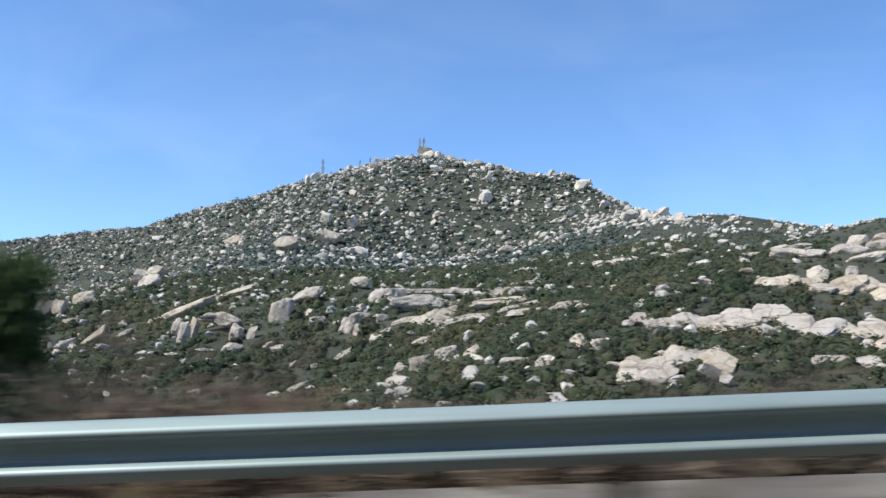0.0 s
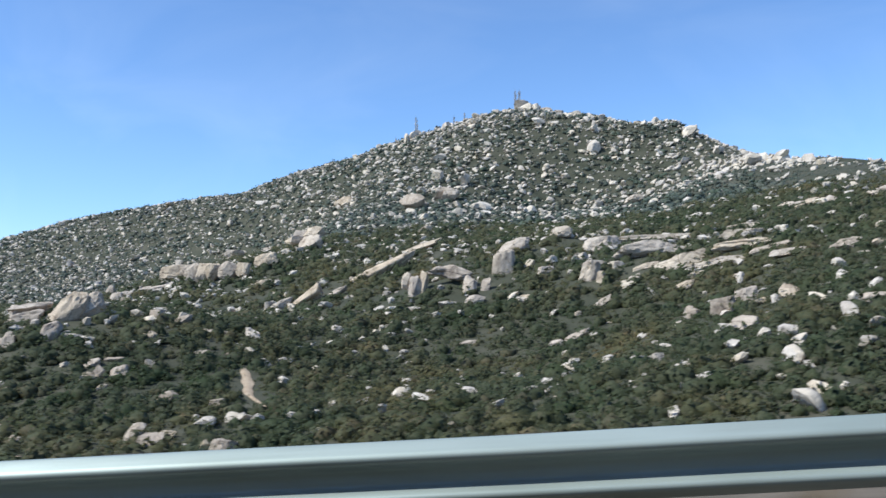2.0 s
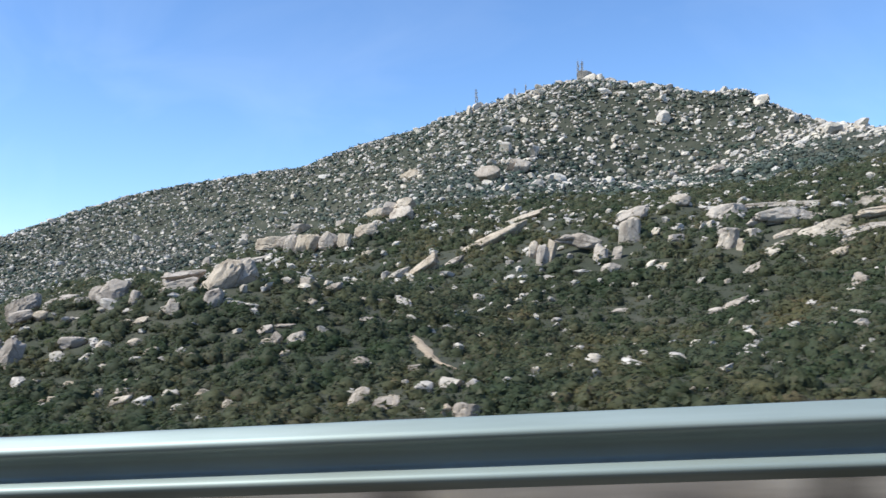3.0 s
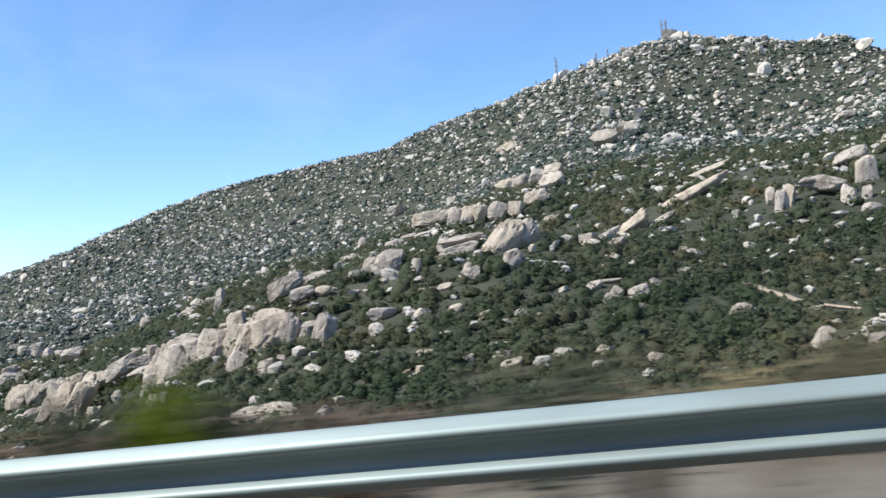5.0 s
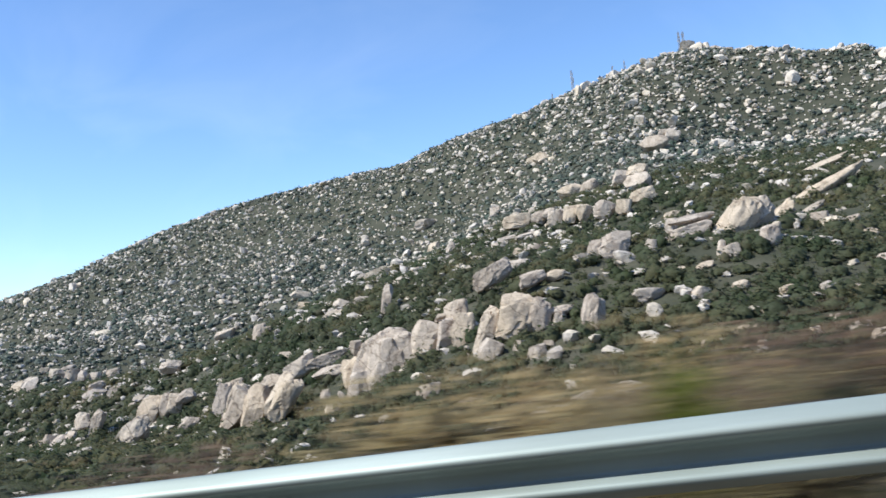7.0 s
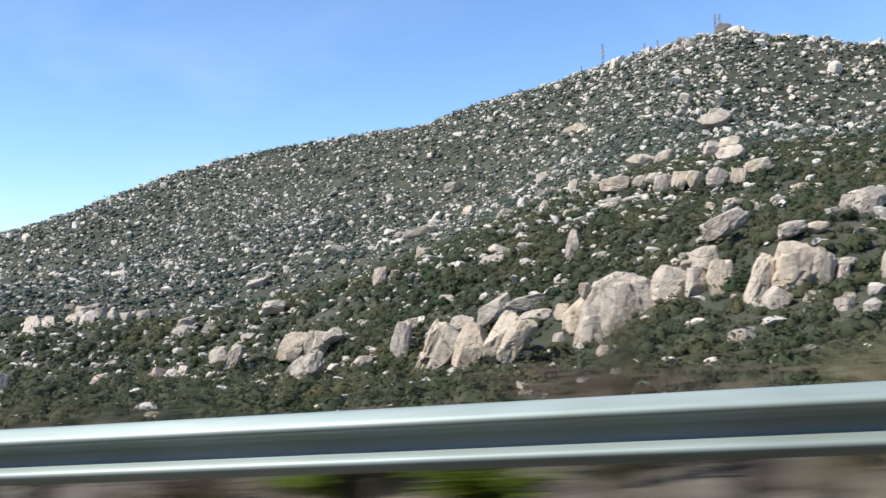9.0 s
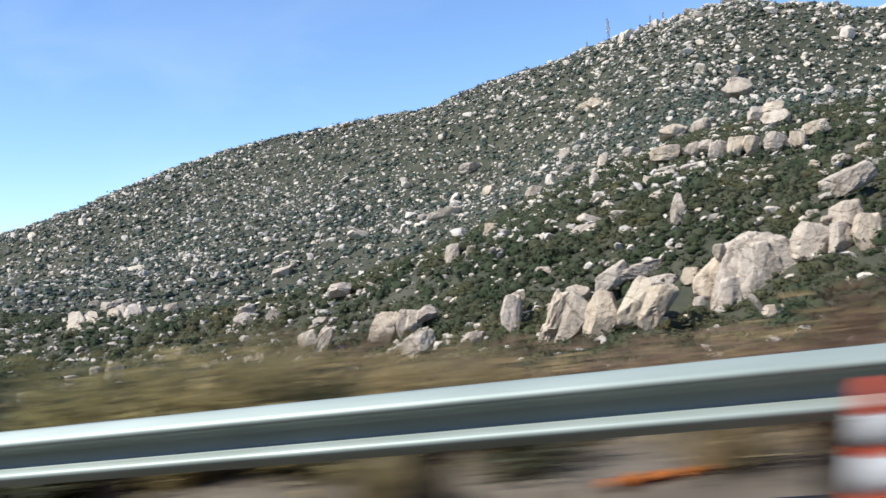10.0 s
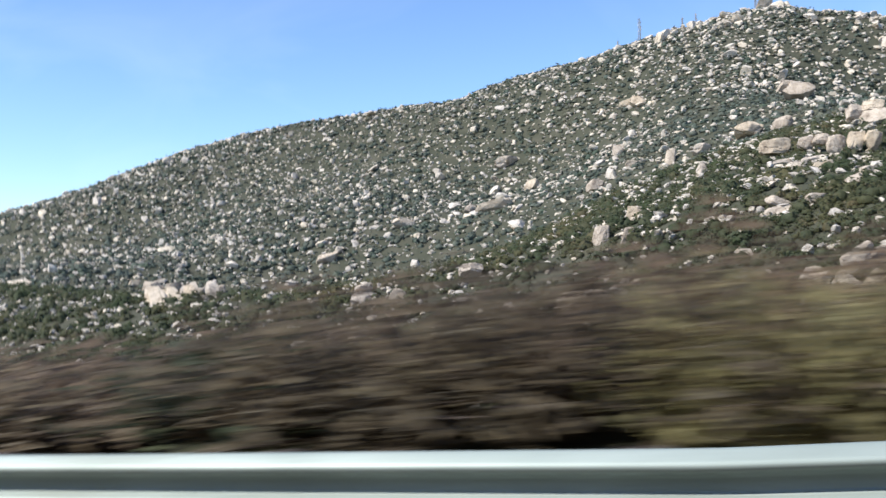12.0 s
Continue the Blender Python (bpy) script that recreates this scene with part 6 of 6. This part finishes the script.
plant("dry", -270.7, 18.0, 0.6, 0.50, 305)
plant("dry", -272.0, 19.3, 0.7, 0.50, 231)
plant("dry", -272.8, 18.5, 0.9, 0.50, 85)
plant("dry", -273.8, 18.8, 0.6, 0.50, 45)
plant("pale", -274.6, 18.5, 0.7, 0.50, 240)
plant("sage", -275.7, 18.9, 0.7, 0.50, 264)
plant("pale", -276.5, 18.4, 0.5, 0.50, 145)
plant("dry", -278.6, 19.9, 0.9, 0.50, 49)
plant("sage", -279.3, 19.3, 1.1, 0.50, 95)
plant("sage", -280.3, 20.3, 1.0, 0.50, 355)
plant("sage", -281.5, 20.1, 0.5, 0.50, 253)
plant("sage", -282.6, 21.1, 0.8, 0.50, 203)
plant("sage", -283.5, 21.3, 0.7, 0.50, 110)
plant("sage", -284.0, 20.0, 0.8, 0.50, 309)
plant("sage", -285.8, 21.3, 0.9, 0.50, 133)
plant("dry", -286.6, 22.0, 0.9, 0.50, 161)
plant("dry", -287.3, 21.4, 1.0, 0.50, 275)
plant("dry", -288.5, 21.5, 1.0, 0.50, 149)
plant("sage", -289.4, 22.0, 1.0, 0.50, 178)
plant("dry", -291.0, 22.9, 0.6, 0.50, 10)
plant("sage", -292.0, 22.4, 1.1, 0.50, 282)
plant("dry", -292.3, 21.6, 0.8, 0.50, 101)
plant("dry", -293.8, 22.6, 0.9, 0.50, 185)
plant("sage", -294.6, 22.5, 0.6, 0.50, 197)
plant("dry", -296.3, 24.0, 0.6, 0.50, 57)



# ---- traffic cones before the rail ----
WHITE = patchy("white_sleeve", (0.55, 0.55, 0.56), (0.66, 0.66, 0.67), (0.72, 0.72, 0.72), 6.0, 0.55)
RED = patchy("cone_orange", (0.5, 0.06, 0.03), (0.62, 0.09, 0.04), (0.68, 0.14, 0.06), 6.0, 0.5)


def ring_body(levels, sides=20):
    """A turned body through the given (height, radius) levels, closed at both ends."""
    bm = bmesh.new()
    rings = [[bm.verts.new((r * math.cos(6.2832 * k / sides), r * math.sin(6.2832 * k / sides), z)) for k in range(sides)] for z, r in levels]
    for lo, hi in zip(rings, rings[1:]):
        for k in range(sides):
            bm.faces.new((lo[k], lo[(k + 1) % sides], hi[(k + 1) % sides], hi[k])).smooth = True
    bm.faces.new(rings[0][::-1])
    bm.faces.new(rings[-1])
    return bm


def cone_radius(z):
    return 0.155 - 0.155 * z


def traffic_cone(x, turn):
    y = float(np.interp(x, LINE[:, 0], LINE[:, 1])) - 0.34
    z = float(road_height(np.array([x]))[0]) + 0.012
    thing = tagged(new("traffic_cone"), "tall orange-red traffic cone with white sleeves before the guardrail", "traffic cone", "traffic cones at the rail")
    thing.matrix_world = pose(x, y, z, 0, 0, turn)
    part("cone_body", ring_body([(h, cone_radius(h)) for h in (0.03, 0.2, 0.4, 0.6, 0.655)] + [(0.665, 0.04)]), RED, thing)
    for z0, z1 in ((0.23, 0.37), (0.41, 0.53)):
        part("white_sleeve", ring_body([(h, cone_radius(h) + 0.003) for h in (z0, (z0 + z1) / 2, z1)]), WHITE, thing, "white reflective sleeve")
    base = bmesh.new()
    bmesh.ops.create_cube(base, size=1, matrix=Matrix.Translation((0, 0, 0.018)) @ Matrix.Diagonal((0.38, 0.38, 0.036, 1)))
    bmesh.ops.bevel(base, geom=base.edges[:], offset=0.012, segments=2, affect="EDGES")
    part("base_plate", base, RED, thing, "square orange-red foot")


for mx, turn in ((-272.06, 12), (-274.26, -25), (-292.9, 40), (-295.3, 5)):
    traffic_cone(mx, turn)


def plastic_strip(x, y, turn):
    """A crumpled length of torn plastic lying on the ground."""
    r = np.random.default_rng(31)
    z = float(ground_height(np.array([x]), np.array([y]))[0]) + 0.03
    bm = bmesh.new()
    rows = []
    for k in range(15):
        a, half = (k / 14 - 0.5) * 0.72, 0.05 + 0.025 * r.random()
        lift = 0.012 + 0.03 * abs(math.sin(k * 0.9)) + 0.012 * r.random()
        rows.append([bm.verts.new((a, 0.04 * math.sin(k * 0.5) + v * half, lift + 0.01 * (v == 0))) for v in (-1, 0, 1)])
    for lo, hi in zip(rows, rows[1:]):
        for k in range(2):
            bm.faces.new((lo[k], hi[k], hi[k + 1], lo[k + 1])).smooth = True
    bmesh.ops.solidify(bm, geom=bm.faces[:], thickness=0.006)
    me = bpy.data.meshes.new("plastic_strip")
    bm.to_mesh(me)
    bm.free()
    me.materials.append(ORANGE)
    ob = tagged(new("plastic_strip", me), "crumpled bright orange plastic strip lying on the gravel behind the guardrail", "litter")
    ob.matrix_world = pose(x, y, z, 0, 0, turn)


ORANGE = patchy("orange_plastic", (0.6, 0.16, 0.02), (0.72, 0.22, 0.03), (0.78, 0.3, 0.06), 6.0, 0.5)
plastic_strip(-274.94, 18.41, 28)


# ---- masts on the ridge ----
MAST_STEEL = patchy("mast_steel", (0.22, 0.22, 0.23), (0.32, 0.32, 0.33), (0.4, 0.4, 0.4), 0.5, 0.6)


def bar(bm, a, b, r):
    a, b = Vector(a), Vector(b)
    q = (b - a).to_track_quat("Z", "Y").to_matrix().to_4x4()
    bmesh.ops.create_cone(bm, cap_ends=True, segments=5, radius1=r, radius2=r, depth=(b - a).length, matrix=Matrix.Translation((a + b) / 2) @ q)


def mast(x, y, tall, foot, head, drums, seed):
    z = float(ground_height(np.array([x]), np.array([y]))[0]) - 1
    thing = tagged(new("radio_mast"), "grey steel lattice radio mast standing on the boulder ridge", "radio mast", "masts on the ridge")
    thing.matrix_world = pose(x, y, z, 0, 0, seed * 37)
    levels = max(4, int(tall / 2.4))
    corner = lambda k, h: Vector((math.cos(k * 2.094), math.sin(k * 2.094), 0)) * (foot + (head - foot) * h / tall) + Vector((0, 0, h))
    for k in range(3):
        bm = bmesh.new()
        bar(bm, corner(k, 0), corner(k, tall), 0.2)
        part("leg", bm, MAST_STEEL, thing)
    bm = bmesh.new()
    for j in range(levels):
        h0, h1 = tall * j / levels, tall * (j + 1) / levels
        for k in range(3):
            bar(bm, corner(k, h0), corner(k + 1, h1), 0.11)
            bar(bm, corner(k, h1), corner(k + 1, h1), 0.1)
    part("bracing", bm, MAST_STEEL, thing)
    r = random.Random(seed)
    for j in range(drums):
        bm = bmesh.new()
        h = tall * r.uniform(0.55, 0.98)
        a = corner(r.randrange(3), h)
        bmesh.ops.create_cone(bm, cap_ends=True, segments=14, radius1=0.75, radius2=0.5, depth=0.6, matrix=Matrix.Translation(a * 1.0 + Vector((0, -0.6, 0))) @ pose(0, 0, 0, 90, 0, r.uniform(-40, 40)))
        part("dish", bm, WHITE, thing, "white drum-shaped dish")
    bm = bmesh.new()
    bar(bm, (0, 0, tall - 0.3), (0, 0, tall + 2.5), 0.08)
    part("whip_aerial", bm, MAST_STEEL, thing)


mast(-172.3, 800, 26.0, 1.5, 0.9, 6, 1)
mast(-135.0, 795, 16.0, 1.0, 0.6, 2, 2)
mast(-124.4, 790, 15.5, 1.0, 0.6, 2, 3)
mast(-192.2, 800, 11.0, 0.8, 0.5, 1, 4)
mast(-75.6, 777, 22.0, 1.2, 0.8, 5, 5)
mast(-71.9, 777, 21.5, 1.2, 0.8, 4, 6)
